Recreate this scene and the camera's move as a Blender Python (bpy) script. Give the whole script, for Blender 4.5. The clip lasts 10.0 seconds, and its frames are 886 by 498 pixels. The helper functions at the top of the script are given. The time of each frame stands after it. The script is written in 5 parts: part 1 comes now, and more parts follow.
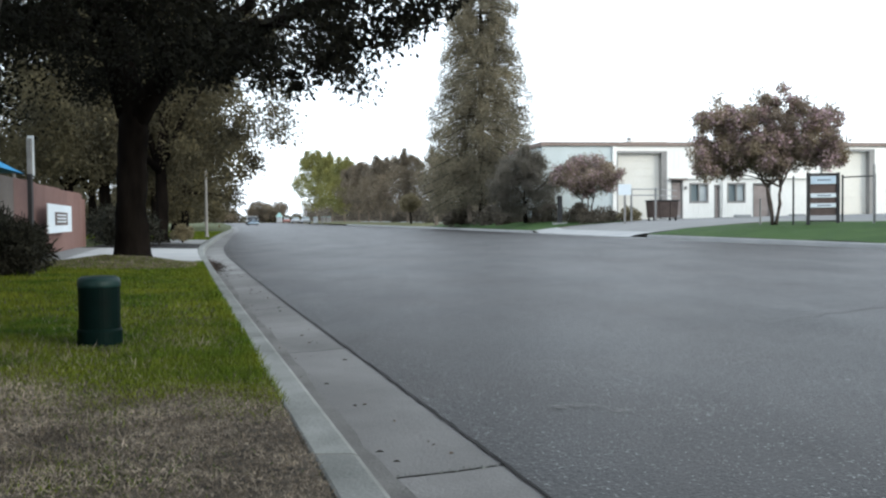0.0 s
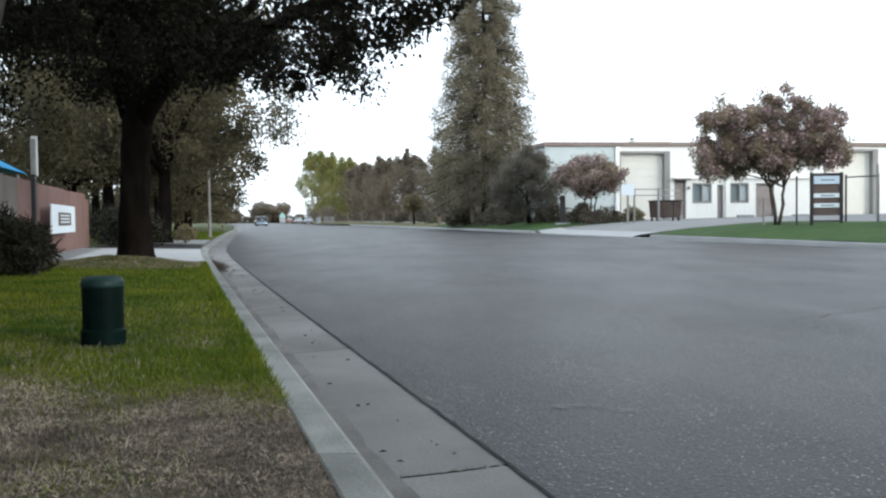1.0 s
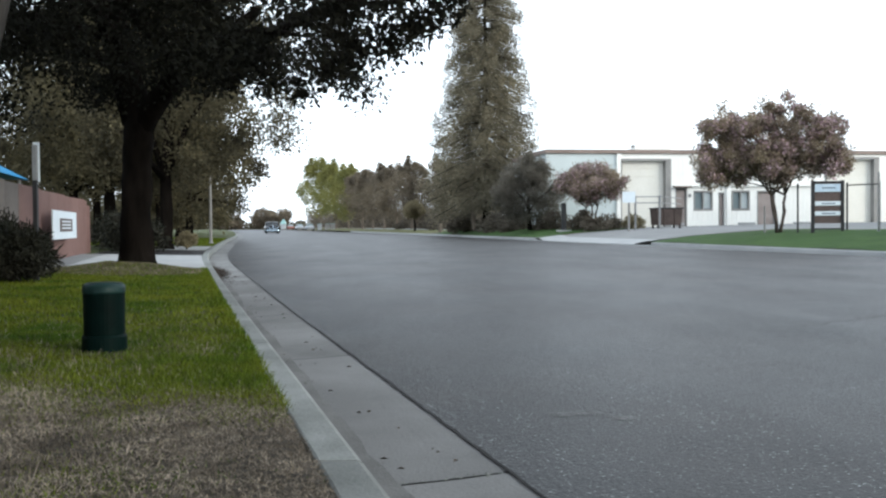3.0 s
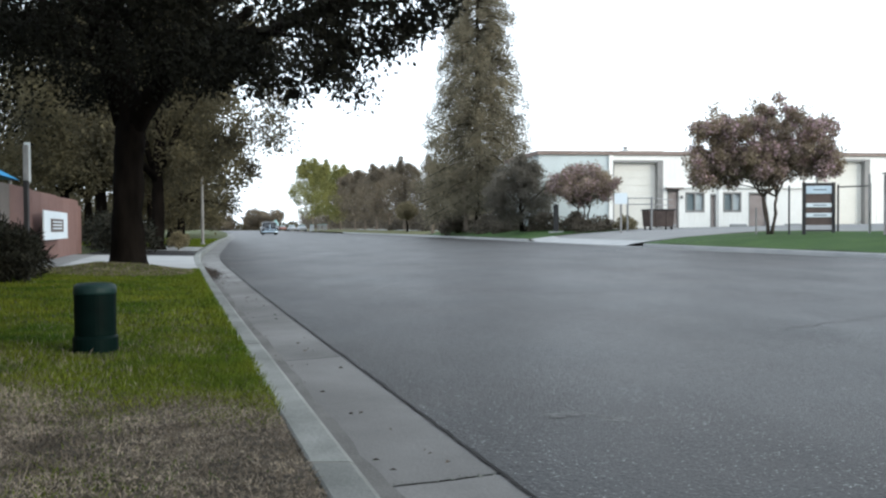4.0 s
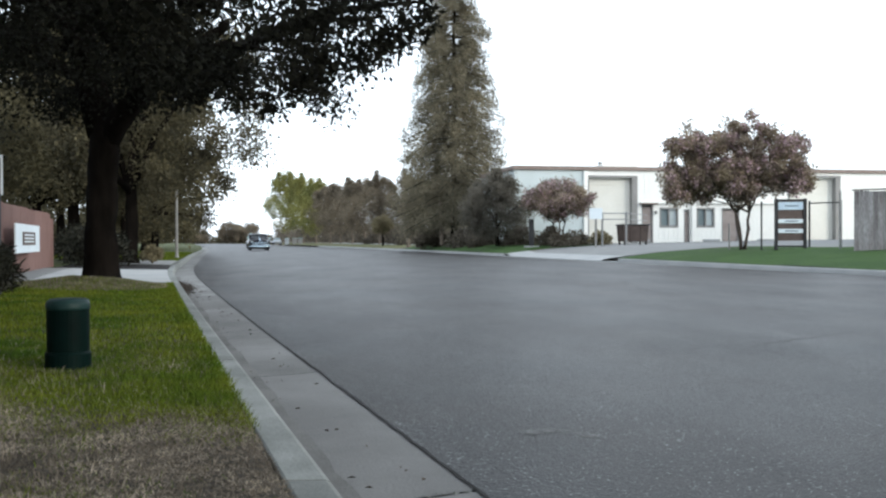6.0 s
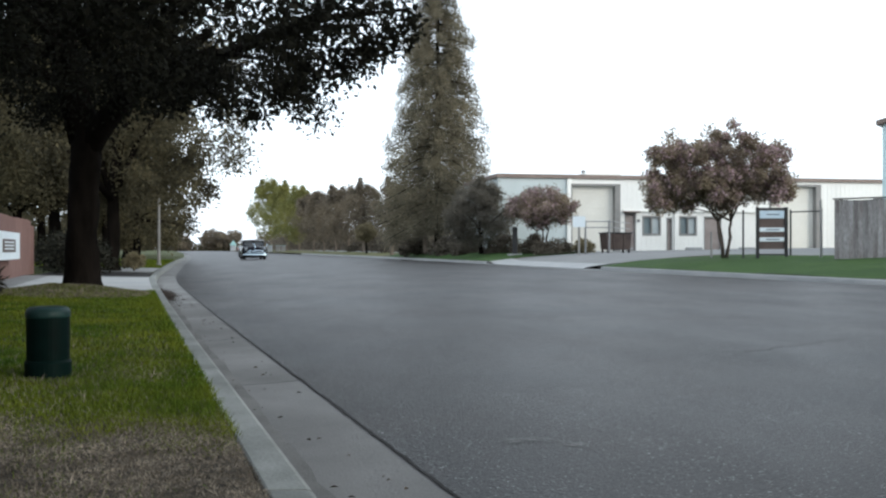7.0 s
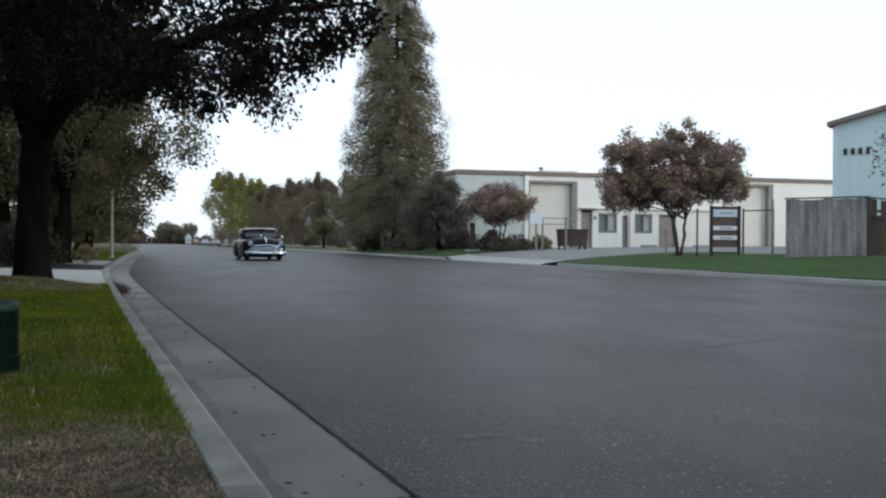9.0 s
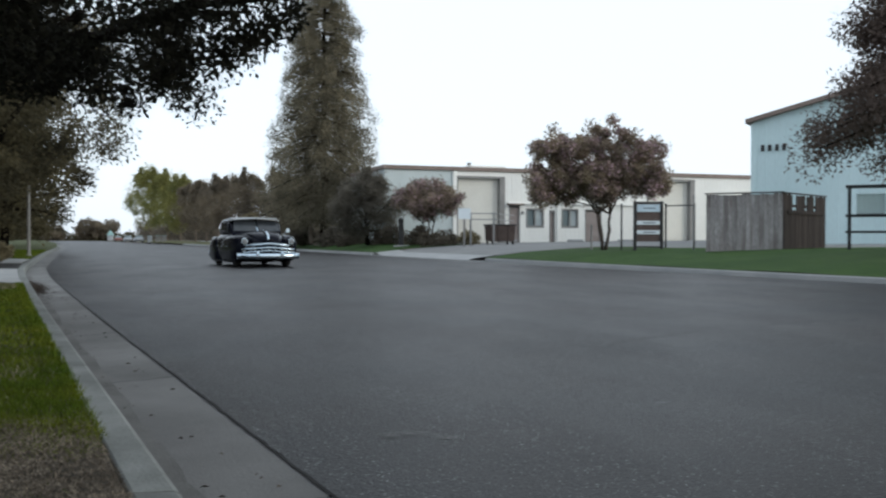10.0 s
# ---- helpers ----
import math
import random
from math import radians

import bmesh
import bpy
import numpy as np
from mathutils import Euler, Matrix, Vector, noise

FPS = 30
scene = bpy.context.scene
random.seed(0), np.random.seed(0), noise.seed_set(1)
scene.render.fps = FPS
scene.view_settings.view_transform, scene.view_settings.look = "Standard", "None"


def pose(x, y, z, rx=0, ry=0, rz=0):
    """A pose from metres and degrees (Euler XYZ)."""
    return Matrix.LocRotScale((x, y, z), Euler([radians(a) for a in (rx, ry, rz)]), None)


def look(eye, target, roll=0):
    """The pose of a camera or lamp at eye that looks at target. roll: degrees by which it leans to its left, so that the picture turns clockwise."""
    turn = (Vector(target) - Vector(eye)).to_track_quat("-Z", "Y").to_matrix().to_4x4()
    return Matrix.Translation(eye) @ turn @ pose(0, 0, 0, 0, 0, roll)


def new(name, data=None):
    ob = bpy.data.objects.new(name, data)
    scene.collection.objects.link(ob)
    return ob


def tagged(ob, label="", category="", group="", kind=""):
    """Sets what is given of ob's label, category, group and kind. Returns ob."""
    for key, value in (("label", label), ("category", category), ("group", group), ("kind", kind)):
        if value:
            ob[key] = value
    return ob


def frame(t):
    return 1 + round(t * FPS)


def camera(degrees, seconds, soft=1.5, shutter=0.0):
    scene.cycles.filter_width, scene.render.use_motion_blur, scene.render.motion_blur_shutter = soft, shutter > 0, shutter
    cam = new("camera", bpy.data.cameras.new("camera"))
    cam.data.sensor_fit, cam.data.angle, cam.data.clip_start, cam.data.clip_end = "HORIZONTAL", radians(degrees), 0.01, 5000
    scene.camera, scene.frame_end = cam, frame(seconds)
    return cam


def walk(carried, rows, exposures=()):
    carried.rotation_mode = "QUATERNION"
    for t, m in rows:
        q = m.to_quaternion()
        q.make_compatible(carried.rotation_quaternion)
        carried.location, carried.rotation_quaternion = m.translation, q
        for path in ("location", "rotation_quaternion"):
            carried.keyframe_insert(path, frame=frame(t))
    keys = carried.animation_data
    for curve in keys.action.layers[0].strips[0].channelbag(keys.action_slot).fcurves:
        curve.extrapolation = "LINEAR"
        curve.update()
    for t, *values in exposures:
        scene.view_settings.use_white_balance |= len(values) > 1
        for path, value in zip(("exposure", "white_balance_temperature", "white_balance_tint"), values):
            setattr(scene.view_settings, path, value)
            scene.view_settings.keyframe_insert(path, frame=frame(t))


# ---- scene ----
cam = camera(51.0, 10.0, soft=2.3, shutter=0.3)
PATH = [
    (0.0, pose(0.002, 0.003, 0.900, 88.104, 0.624, -0.010)),
    (0.5, pose(0.001, 0.002, 0.898, 88.132, 0.642, 0.167)),
    (1.0, pose(0.001, 0.001, 0.899, 88.120, 0.651, 0.168)),
    (1.5, pose(-0.001, -0.000, 0.902, 88.276, 0.625, 0.522)),
    (2.0, pose(-0.001, -0.002, 0.897, 88.318, 0.746, 0.480)),
    (2.5, pose(-0.001, -0.001, 0.900, 88.606, 0.619, 0.457)),
    (2.7, pose(-0.001, -0.001, 0.900, 88.590, 0.573, 0.414)),
    (3.8, pose(-0.002, 0.002, 0.899, 88.470, 0.456, -0.343)),
    (4.0, pose(-0.002, 0.003, 0.899, 88.610, 0.405, -0.242)),
    (4.5, pose(-0.007, 0.007, 0.897, 88.708, 0.148, -0.455)),
    (5.0, pose(-0.000, -0.002, 0.901, 88.597, 0.072, -0.667)),
    (5.5, pose(-0.008, 0.002, 0.904, 89.029, 0.202, -1.981)),
    (6.0, pose(-0.006, -0.012, 0.913, 89.465, 0.191, -1.741)),
    (6.2, pose(-0.006, -0.012, 0.914, 89.753, -0.072, -2.447)),
    (7.3, pose(-0.003, -0.013, 0.917, 89.938, 0.236, -2.897)),
    (7.5, pose(-0.003, -0.013, 0.917, 89.939, 0.421, -3.133)),
    (8.0, pose(0.001, -0.014, 0.919, 90.079, 0.099, -4.175)),
    (8.5, pose(-0.002, -0.012, 0.916, 89.969, -0.130, -4.287)),
    (9.0, pose(-0.001, -0.010, 0.920, 89.655, -0.428, -5.362)),
    (9.5, pose(0.010, -0.007, 0.922, 89.704, -0.178, -6.445)),
    (10.0, pose(0.041, -0.017, 0.934, 89.385, -0.144, -9.720)),
]
walk(cam, PATH, exposures=[(0.0, 0.39, 6000, 5), (5.0, 0.39, 6000, 5), (6.0, 0.36, 6000, 5), (7.5, -0.07, 6000, 5), (8.5, -0.31, 6000, 5), (9.0, -0.4, 6000, 5), (10.0, -0.42, 6000, 5)])

# ---- light: bright hazy evening sky, sun already low behind the camera ----
SUN_ELEV, SUN_ROT = radians(16), radians(125)
world = bpy.data.worlds.new("evening_sky")
scene.world = world
world.use_nodes = True
wn = world.node_tree
wn.nodes.clear()
w_out = wn.nodes.new("ShaderNodeOutputWorld")
w_bg = wn.nodes.new("ShaderNodeBackground")
w_sky = wn.nodes.new("ShaderNodeTexSky")
w_sky.sky_type = 'NISHITA'
w_sky.sun_disc = False
w_sky.sun_elevation, w_sky.sun_rotation = SUN_ELEV, SUN_ROT
w_sky.air_density, w_sky.dust_density = 1.0, 3.0
w_mix = wn.nodes.new("ShaderNodeMix")
w_mix.data_type = 'RGBA'
w_mix.inputs["Factor"].default_value = 0.75
w_mix.inputs["B"].default_value = (11.8, 12.15, 12.8, 1)
wn.links.new(w_sky.outputs["Color"], w_mix.inputs["A"])
wn.links.new(w_mix.outputs["Result"], w_bg.inputs["Color"])
w_bg.inputs["Strength"].default_value = 0.15
wn.links.new(w_bg.outputs["Background"], w_out.inputs["Surface"])

sun_data = bpy.data.lights.new("sun", 'SUN')
sun_data.energy, sun_data.angle, sun_data.color = 1.3, radians(25), (1.0, 0.93, 0.84)
sun = new("sun", sun_data)
sun.matrix_world = look((60, -42, 21), (0, 0, 0))


# ---- materials ----
def mat(name, c1, c2, scale=3.0, rough=0.8, metal=0.0, bump=0.0, bscale=40.0, fine=0.0, fscale=90.0, island=0.0, objrand=0.0,
        transl=0.0, spec=0.3, coat=0.0, stretch=None, specks=None):
    """Two-scale procedural surface: large patches c1 to c2, fine grain, relief, and variation by island or object."""
    m = bpy.data.materials.new(name)
    m.use_nodes = True
    nt = m.node_tree
    bs = nt.nodes["Principled BSDF"]
    tc = nt.nodes.new("ShaderNodeTexCoord")
    src = tc.outputs["Object"]
    if objrand:
        oi = nt.nodes.new("ShaderNodeObjectInfo")
        far = nt.nodes.new("ShaderNodeVectorMath")
        far.operation = 'MULTIPLY_ADD'
        far.inputs[1].default_value = (37.0, 23.0, 11.0)
        nt.links.new(oi.outputs["Random"], far.inputs[0])
        nt.links.new(src, far.inputs[2])
        src = far.outputs["Vector"]
    if stretch:
        mp = nt.nodes.new("ShaderNodeMapping")
        mp.inputs["Scale"].default_value = stretch
        nt.links.new(src, mp.inputs["Vector"])
        src = mp.outputs["Vector"]
    nz = nt.nodes.new("ShaderNodeTexNoise")
    nz.inputs["Scale"].default_value, nz.inputs["Detail"].default_value, nz.inputs["Roughness"].default_value = scale, 5, 0.6
    nt.links.new(src, nz.inputs["Vector"])
    rp = nt.nodes.new("ShaderNodeValToRGB")
    rp.color_ramp.elements[0].position, rp.color_ramp.elements[1].position = 0.3, 0.7
    rp.color_ramp.elements[0].color, rp.color_ramp.elements[1].color = (*c1, 1), (*c2, 1)
    nt.links.new(nz.outputs["Fac"], rp.inputs["Fac"])
    col = rp.outputs["Color"]

    def scaled(col, value_socket, lo, hi, f0=0.0, f1=1.0):
        mr = nt.nodes.new("ShaderNodeMapRange")
        mr.inputs["From Min"].default_value, mr.inputs["From Max"].default_value = f0, f1
        mr.inputs["To Min"].default_value, mr.inputs["To Max"].default_value = lo, hi
        nt.links.new(value_socket, mr.inputs["Value"])
        hs = nt.nodes.new("ShaderNodeHueSaturation")
        nt.links.new(mr.outputs["Result"], hs.inputs["Value"])
        nt.links.new(col, hs.inputs["Color"])
        return hs.outputs["Color"]

    if fine:
        nf = nt.nodes.new("ShaderNodeTexNoise")
        nf.inputs["Scale"].default_value, nf.inputs["Detail"].default_value = fscale, 3
        nt.links.new(src, nf.inputs["Vector"])
        col = scaled(col, nf.outputs["Fac"], 1 - fine, 1 + fine, 0.25, 0.75)
    if specks:
        ns = nt.nodes.new("ShaderNodeTexNoise")
        ns.inputs["Scale"].default_value, ns.inputs["Detail"].default_value = specks[0], 1
        nt.links.new(src, ns.inputs["Vector"])
        ms = nt.nodes.new("ShaderNodeMapRange")
        ms.inputs["From Min"].default_value, ms.inputs["From Max"].default_value = specks[1], specks[1] + 0.06
        nt.links.new(ns.outputs["Fac"], ms.inputs["Value"])
        mc = nt.nodes.new("ShaderNodeMix")
        mc.data_type = 'RGBA'
        mc.inputs["B"].default_value = (*specks[2], 1)
        nt.links.new(ms.outputs["Result"], mc.inputs["Factor"])
        nt.links.new(col, mc.inputs["A"])
        col = mc.outputs["Result"]
    if island:
        ge = nt.nodes.new("ShaderNodeNewGeometry")
        col = scaled(col, ge.outputs["Random Per Island"], 1 - island, 1 + island)
    if objrand:
        oi = nt.nodes.new("ShaderNodeObjectInfo")
        col = scaled(col, oi.outputs["Random"], 1 - objrand, 1 + objrand)
    nt.links.new(col, bs.inputs["Base Color"])
    bs.inputs["Roughness"].default_value, bs.inputs["Metallic"].default_value = rough, metal
    bs.inputs["Specular IOR Level"].default_value = spec
    bs.inputs["Coat Weight"].default_value = coat
    bs.inputs["Coat Roughness"].default_value = 0.05
    if bump:
        nb = nt.nodes.new("ShaderNodeTexNoise")
        nb.inputs["Scale"].default_value, nb.inputs["Detail"].default_value = bscale, 4
        nt.links.new(src, nb.inputs["Vector"])
        bp = nt.nodes.new("ShaderNodeBump")
        bp.inputs["Strength"].default_value, bp.inputs["Distance"].default_value = bump, 0.02
        nt.links.new(nb.outputs["Fac"], bp.inputs["Height"])
        nt.links.new(bp.outputs["Normal"], bs.inputs["Normal"])
    if transl:
        tr = nt.nodes.new("ShaderNodeBsdfTranslucent")
        nt.links.new(col, tr.inputs["Color"])
        mx = nt.nodes.new("ShaderNodeMixShader")
        mx.inputs["Fac"].default_value = transl
        nt.links.new(bs.outputs["BSDF"], mx.inputs[1])
        nt.links.new(tr.outputs["BSDF"], mx.inputs[2])
        nt.links.new(mx.outputs["Shader"], nt.nodes["Material Output"].inputs["Surface"])
    return m


ASPHALT = mat("asphalt", (0.0195, 0.0158, 0.0138), (0.0118, 0.0124, 0.0134), 0.45, 0.48, bump=0.5, bscale=70, fine=0.75, fscale=60, spec=0.26, specks=(66.0, 0.665, (0.22, 0.225, 0.23)))


def uneven_gloss(m, scale, lo, hi, stretch):
    """Worn and polished patches: roughness that varies over the surface."""
    nt = m.node_tree
    tc, mp, nz, mr = (nt.nodes.new(k) for k in ("ShaderNodeTexCoord", "ShaderNodeMapping", "ShaderNodeTexNoise", "ShaderNodeMapRange"))
    mp.inputs["Rotation"].default_value = (0, 0, radians(-15))
    mp.inputs["Scale"].default_value = stretch
    nz.inputs["Scale"].default_value, nz.inputs["Detail"].default_value, nz.inputs["Roughness"].default_value = scale, 6, 0.65
    mr.inputs["From Min"].default_value, mr.inputs["From Max"].default_value = 0.32, 0.68
    mr.inputs["To Min"].default_value, mr.inputs["To Max"].default_value = lo, hi
    nt.links.new(tc.outputs["Object"], mp.inputs["Vector"])
    nt.links.new(mp.outputs["Vector"], nz.inputs["Vector"])
    nt.links.new(nz.outputs["Fac"], mr.inputs["Value"])
    nt.links.new(mr.outputs["Result"], nt.nodes["Principled BSDF"].inputs["Roughness"])


uneven_gloss(ASPHALT, 0.7, 0.45, 0.54, (1.0, 0.4, 1.0))
YARD = mat("yard_paving", (0.16, 0.16, 0.16), (0.21, 0.21, 0.205), 0.5, 0.9, fine=0.15, fscale=60)
CONCRETE = mat("kerb_concrete", (0.128, 0.134, 0.126), (0.232, 0.241, 0.23), 2.2, 0.9, bump=0.3, bscale=70, fine=0.15, fscale=110, objrand=0.06)
GUTTER = mat("gutter_concrete", (0.12, 0.118, 0.115), (0.22, 0.219, 0.214), 0.7, 0.88, bump=0.25, bscale=80, fine=0.15, fscale=120, objrand=0.05)
PALE_CONC = mat("pale_concrete", (0.26, 0.27, 0.27), (0.34, 0.34, 0.335), 0.9, 0.9, fine=0.1, fscale=50)
SOIL = mat("soil", (0.03, 0.024, 0.017), (0.075, 0.061, 0.045), 6.0, 0.95, bump=0.8, bscale=25, fine=0.4, fscale=60)
TURF = mat("turf", (0.03, 0.036, 0.008), (0.055, 0.066, 0.014), 1.2, 0.95, bump=0.8, bscale=60, fine=0.35, fscale=70)
LAWN_FAR = mat("watered_lawn", (0.021, 0.053, 0.008), (0.04, 0.08, 0.013), 0.8, 0.95, bump=0.8, bscale=40, fine=0.3, fscale=30)
DRY_LAWN = mat("dull_yellow_lawn", (0.075, 0.085, 0.028), (0.13, 0.125, 0.055), 0.3, 0.95, bump=0.6, bscale=40, fine=0.25, fscale=20)
DIRT = mat("dirt_verge", (0.09, 0.075, 0.055), (0.14, 0.12, 0.09), 0.6, 0.95, fine=0.3, fscale=20)
BLADE = mat("grass_blade", (0.042, 0.088, 0.008), (0.15, 0.165, 0.018), 1.6, 0.8, island=0.5, transl=0.3, spec=0.12)
BLADE_DRY = mat("dry_grass_blade", (0.065, 0.055, 0.043), (0.28, 0.24, 0.19), 3.5, 0.85, island=0.65, spec=0.1)
# Far darker than bark: the shade under the crowns is put into this colour.
BARK = mat("shade_dark_bark", (0.0035, 0.003, 0.0026), (0.011, 0.009, 0.0075), 6.0, 0.95, bump=1.0, bscale=14, stretch=(1, 1, 0.25), spec=0.02)
BARK_GREY = mat("grey_fissured_bark", (0.012, 0.011, 0.01), (0.075, 0.07, 0.064), 9.0, 0.95, bump=1.0, bscale=22, stretch=(1, 1, 0.3), spec=0.1)
BARK_BROWN = mat("brown_bark", (0.05, 0.04, 0.034), (0.09, 0.072, 0.06), 5.0, 0.9, bump=0.6, bscale=12, stretch=(1, 1, 0.3))
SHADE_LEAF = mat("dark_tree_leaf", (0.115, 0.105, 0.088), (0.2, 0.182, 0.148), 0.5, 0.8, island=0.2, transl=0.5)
BARK_PALE = mat("pale_bark", (0.14, 0.11, 0.085), (0.24, 0.2, 0.16), 5.0, 0.9, bump=0.6, bscale=12, stretch=(1, 1, 0.3))
# Near black: the crown's silhouette shade is put into the leaf colour.
OAK_LEAF_SHADED = mat("shade_dark_oak_leaf", (0.006, 0.0065, 0.005), (0.021, 0.021, 0.015), 1.2, 0.8, island=0.4, transl=0.12, spec=0.03)
OAK_LEAF_FAR = mat("row_tree_leaf", (0.042, 0.04, 0.03), (0.14, 0.12, 0.064), 0.7, 0.8, island=0.2, transl=0.4, spec=0.1)
CEDAR_LEAF = mat("cedar_needle", (0.12, 0.11, 0.082), (0.28, 0.245, 0.165), 0.5, 0.8, island=0.25, transl=0.45)
PINE_LEAF = mat("pine_needle", (0.085, 0.064, 0.054), (0.16, 0.12, 0.1), 0.9, 0.85, island=0.2, transl=0.35)
MYRTLE_LEAF = mat("myrtle_leaf", (0.17, 0.135, 0.118), (0.32, 0.262, 0.175), 0.7, 0.7, island=0.35, transl=0.5)
MYRTLE_BLOOM = mat("myrtle_bloom", (0.36, 0.245, 0.275), (0.54, 0.41, 0.44), 1.5, 0.8, island=0.35, transl=0.35)
GREEN_LEAF = mat("street_tree_leaf", (0.14, 0.15, 0.06), (0.3, 0.285, 0.09), 0.3, 0.75, island=0.3, transl=0.52)
DULL_LEAF = mat("dull_tree_leaf", (0.125, 0.106, 0.085), (0.255, 0.212, 0.148), 0.35, 0.8, island=0.25, transl=0.5)
# This leaf colour carries the deep shade on the left side.
SHRUB_LEAF = mat("shade_dark_shrub_leaf", (0.012, 0.014, 0.01), (0.035, 0.034, 0.026), 2.0, 0.7, island=0.5, transl=0.15, spec=0.08)
HEDGE_LEAF = mat("hedge_leaf", (0.1, 0.086, 0.07), (0.17, 0.146, 0.11), 1.0, 0.8, island=0.35, transl=0.4)
OLIVE_LEAF = mat("bush_leaf", (0.18, 0.155, 0.095), (0.28, 0.24, 0.145), 1.0, 0.8, island=0.3, transl=0.5)
WHITE_SIDING = mat("white_siding", (0.74, 0.73, 0.69), (0.82, 0.81, 0.77), 0.5, 0.55, fine=0.04, fscale=12, stretch=(1, 1, 0.3))
BLUE_SIDING = mat("pale_blue_siding", (0.52, 0.65, 0.67), (0.6, 0.73, 0.75), 0.4, 0.5, fine=0.05, fscale=12, stretch=(1, 1, 0.3))
END_WALL = mat("grey_blue_end_wall", (0.44, 0.49, 0.49), (0.52, 0.57, 0.57), 0.5, 0.55, fine=0.04, fscale=12)
BROWN_TRIM = mat("brown_metal_trim", (0.17, 0.13, 0.11), (0.23, 0.18, 0.155), 1.5, 0.55)
GREY_FRAME = mat("grey_door_frame", (0.2, 0.195, 0.185), (0.27, 0.26, 0.25), 1.5, 0.6)
ROLL_DOOR = mat("roll_door_panel", (0.62, 0.6, 0.54), (0.7, 0.68, 0.62), 0.6, 0.5, fine=0.05, fscale=10)
DOOR_PAINT = mat("brown_door_paint", (0.24, 0.2, 0.185), (0.31, 0.265, 0.245), 2.0, 0.6)
WINDOW_GLASS = mat("window_glass", (0.14, 0.17, 0.175), (0.2, 0.235, 0.24), 1.0, 0.12, spec=0.6)
BLIND = mat("window_blind", (0.36, 0.4, 0.41), (0.44, 0.48, 0.48), 2.0, 0.5)
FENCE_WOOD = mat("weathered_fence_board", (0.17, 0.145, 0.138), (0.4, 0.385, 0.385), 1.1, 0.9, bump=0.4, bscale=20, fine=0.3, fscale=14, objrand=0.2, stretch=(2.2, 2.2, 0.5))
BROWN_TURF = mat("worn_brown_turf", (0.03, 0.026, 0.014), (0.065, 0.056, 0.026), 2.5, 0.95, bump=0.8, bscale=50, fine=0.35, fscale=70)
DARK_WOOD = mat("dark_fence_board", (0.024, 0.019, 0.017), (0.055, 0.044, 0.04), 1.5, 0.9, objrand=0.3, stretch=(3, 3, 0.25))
BLACK_METAL = mat("black_metal", (0.02, 0.02, 0.022), (0.035, 0.035, 0.037), 3.0, 0.5)
STEEL = mat("galvanised_steel", (0.22, 0.22, 0.22), (0.32, 0.32, 0.32), 4.0, 0.5, metal=0.6)
SIGN_WHITE = mat("white_sign_face", (0.62, 0.68, 0.72), (0.7, 0.76, 0.8), 1.5, 0.5)
SIGN_BLUE = mat("pale_blue_sign_face", (0.42, 0.52, 0.62), (0.52, 0.62, 0.7), 2.5, 0.5)
SIGN_INK = mat("sign_ink", (0.12, 0.15, 0.2), (0.16, 0.2, 0.25), 2.0, 0.6)
SIGN_BROWN = mat("brown_sign_panel", (0.075, 0.055, 0.05), (0.12, 0.09, 0.08), 2.0, 0.7)
PEDESTAL = mat("green_plastic", (0.0008, 0.004, 0.0034), (0.0018, 0.0085, 0.007), 5.0, 0.5, bump=0.1, bscale=30, spec=0.04)
PEDESTAL_CAP = mat("paler_green_plastic", (0.003, 0.013, 0.012), (0.007, 0.027, 0.024), 9.0, 0.5, bump=0.15, bscale=40, spec=0.2)
RED_WALL = mat("red_brown_block", (0.13, 0.075, 0.066), (0.19, 0.115, 0.1), 0.5, 0.9, fine=0.12, fscale=15, objrand=0.12)
TAN_WALL = mat("tan_block", (0.14, 0.125, 0.115), (0.2, 0.18, 0.165), 0.5, 0.9, fine=0.12, fscale=15, objrand=0.1)
BLUE_TARP = mat("blue_awning", (0.015, 0.15, 0.32), (0.025, 0.21, 0.4), 1.5, 0.6)
DUMPSTER = mat("brown_dumpster_paint", (0.05, 0.035, 0.03), (0.09, 0.065, 0.055), 2.0, 0.6)
CAR_PAINT = mat("black_car_paint", (0.003, 0.004, 0.008), (0.006, 0.007, 0.012), 2.0, 0.2, spec=0.05, coat=0.07)
CHROME = mat("chrome", (0.46, 0.55, 0.62), (0.56, 0.65, 0.72), 5.0, 0.15, metal=1.0)
VISOR_PAINT = mat("visor_metal", (0.13, 0.135, 0.135), (0.18, 0.185, 0.185), 5.0, 0.3, metal=0.4)
CAR_GLASS = mat("car_glass", (0.03, 0.035, 0.04), (0.05, 0.055, 0.06), 3.0, 0.08, spec=0.35)
LAMP_GLASS = mat("headlamp_glass", (0.14, 0.15, 0.16), (0.2, 0.21, 0.22), 6.0, 0.1, spec=0.8)
RUBBER = mat("tyre_rubber", (0.012, 0.012, 0.012), (0.022, 0.022, 0.022), 6.0, 0.85)
FAR_WHITE = mat("white_vehicle_paint", (0.28, 0.3, 0.32), (0.36, 0.38, 0.4), 1.0, 0.35)
FAR_TEAL = mat("teal_roof_metal", (0.2, 0.33, 0.32), (0.26, 0.4, 0.39), 1.0, 0.5)
FAR_RED = mat("red_brick_pier", (0.2, 0.09, 0.075), (0.28, 0.14, 0.12), 1.0, 0.8)
DEBRIS = mat("dead_leaves", (0.035, 0.025, 0.02), (0.075, 0.055, 0.04), 6.0, 0.9, island=0.5)
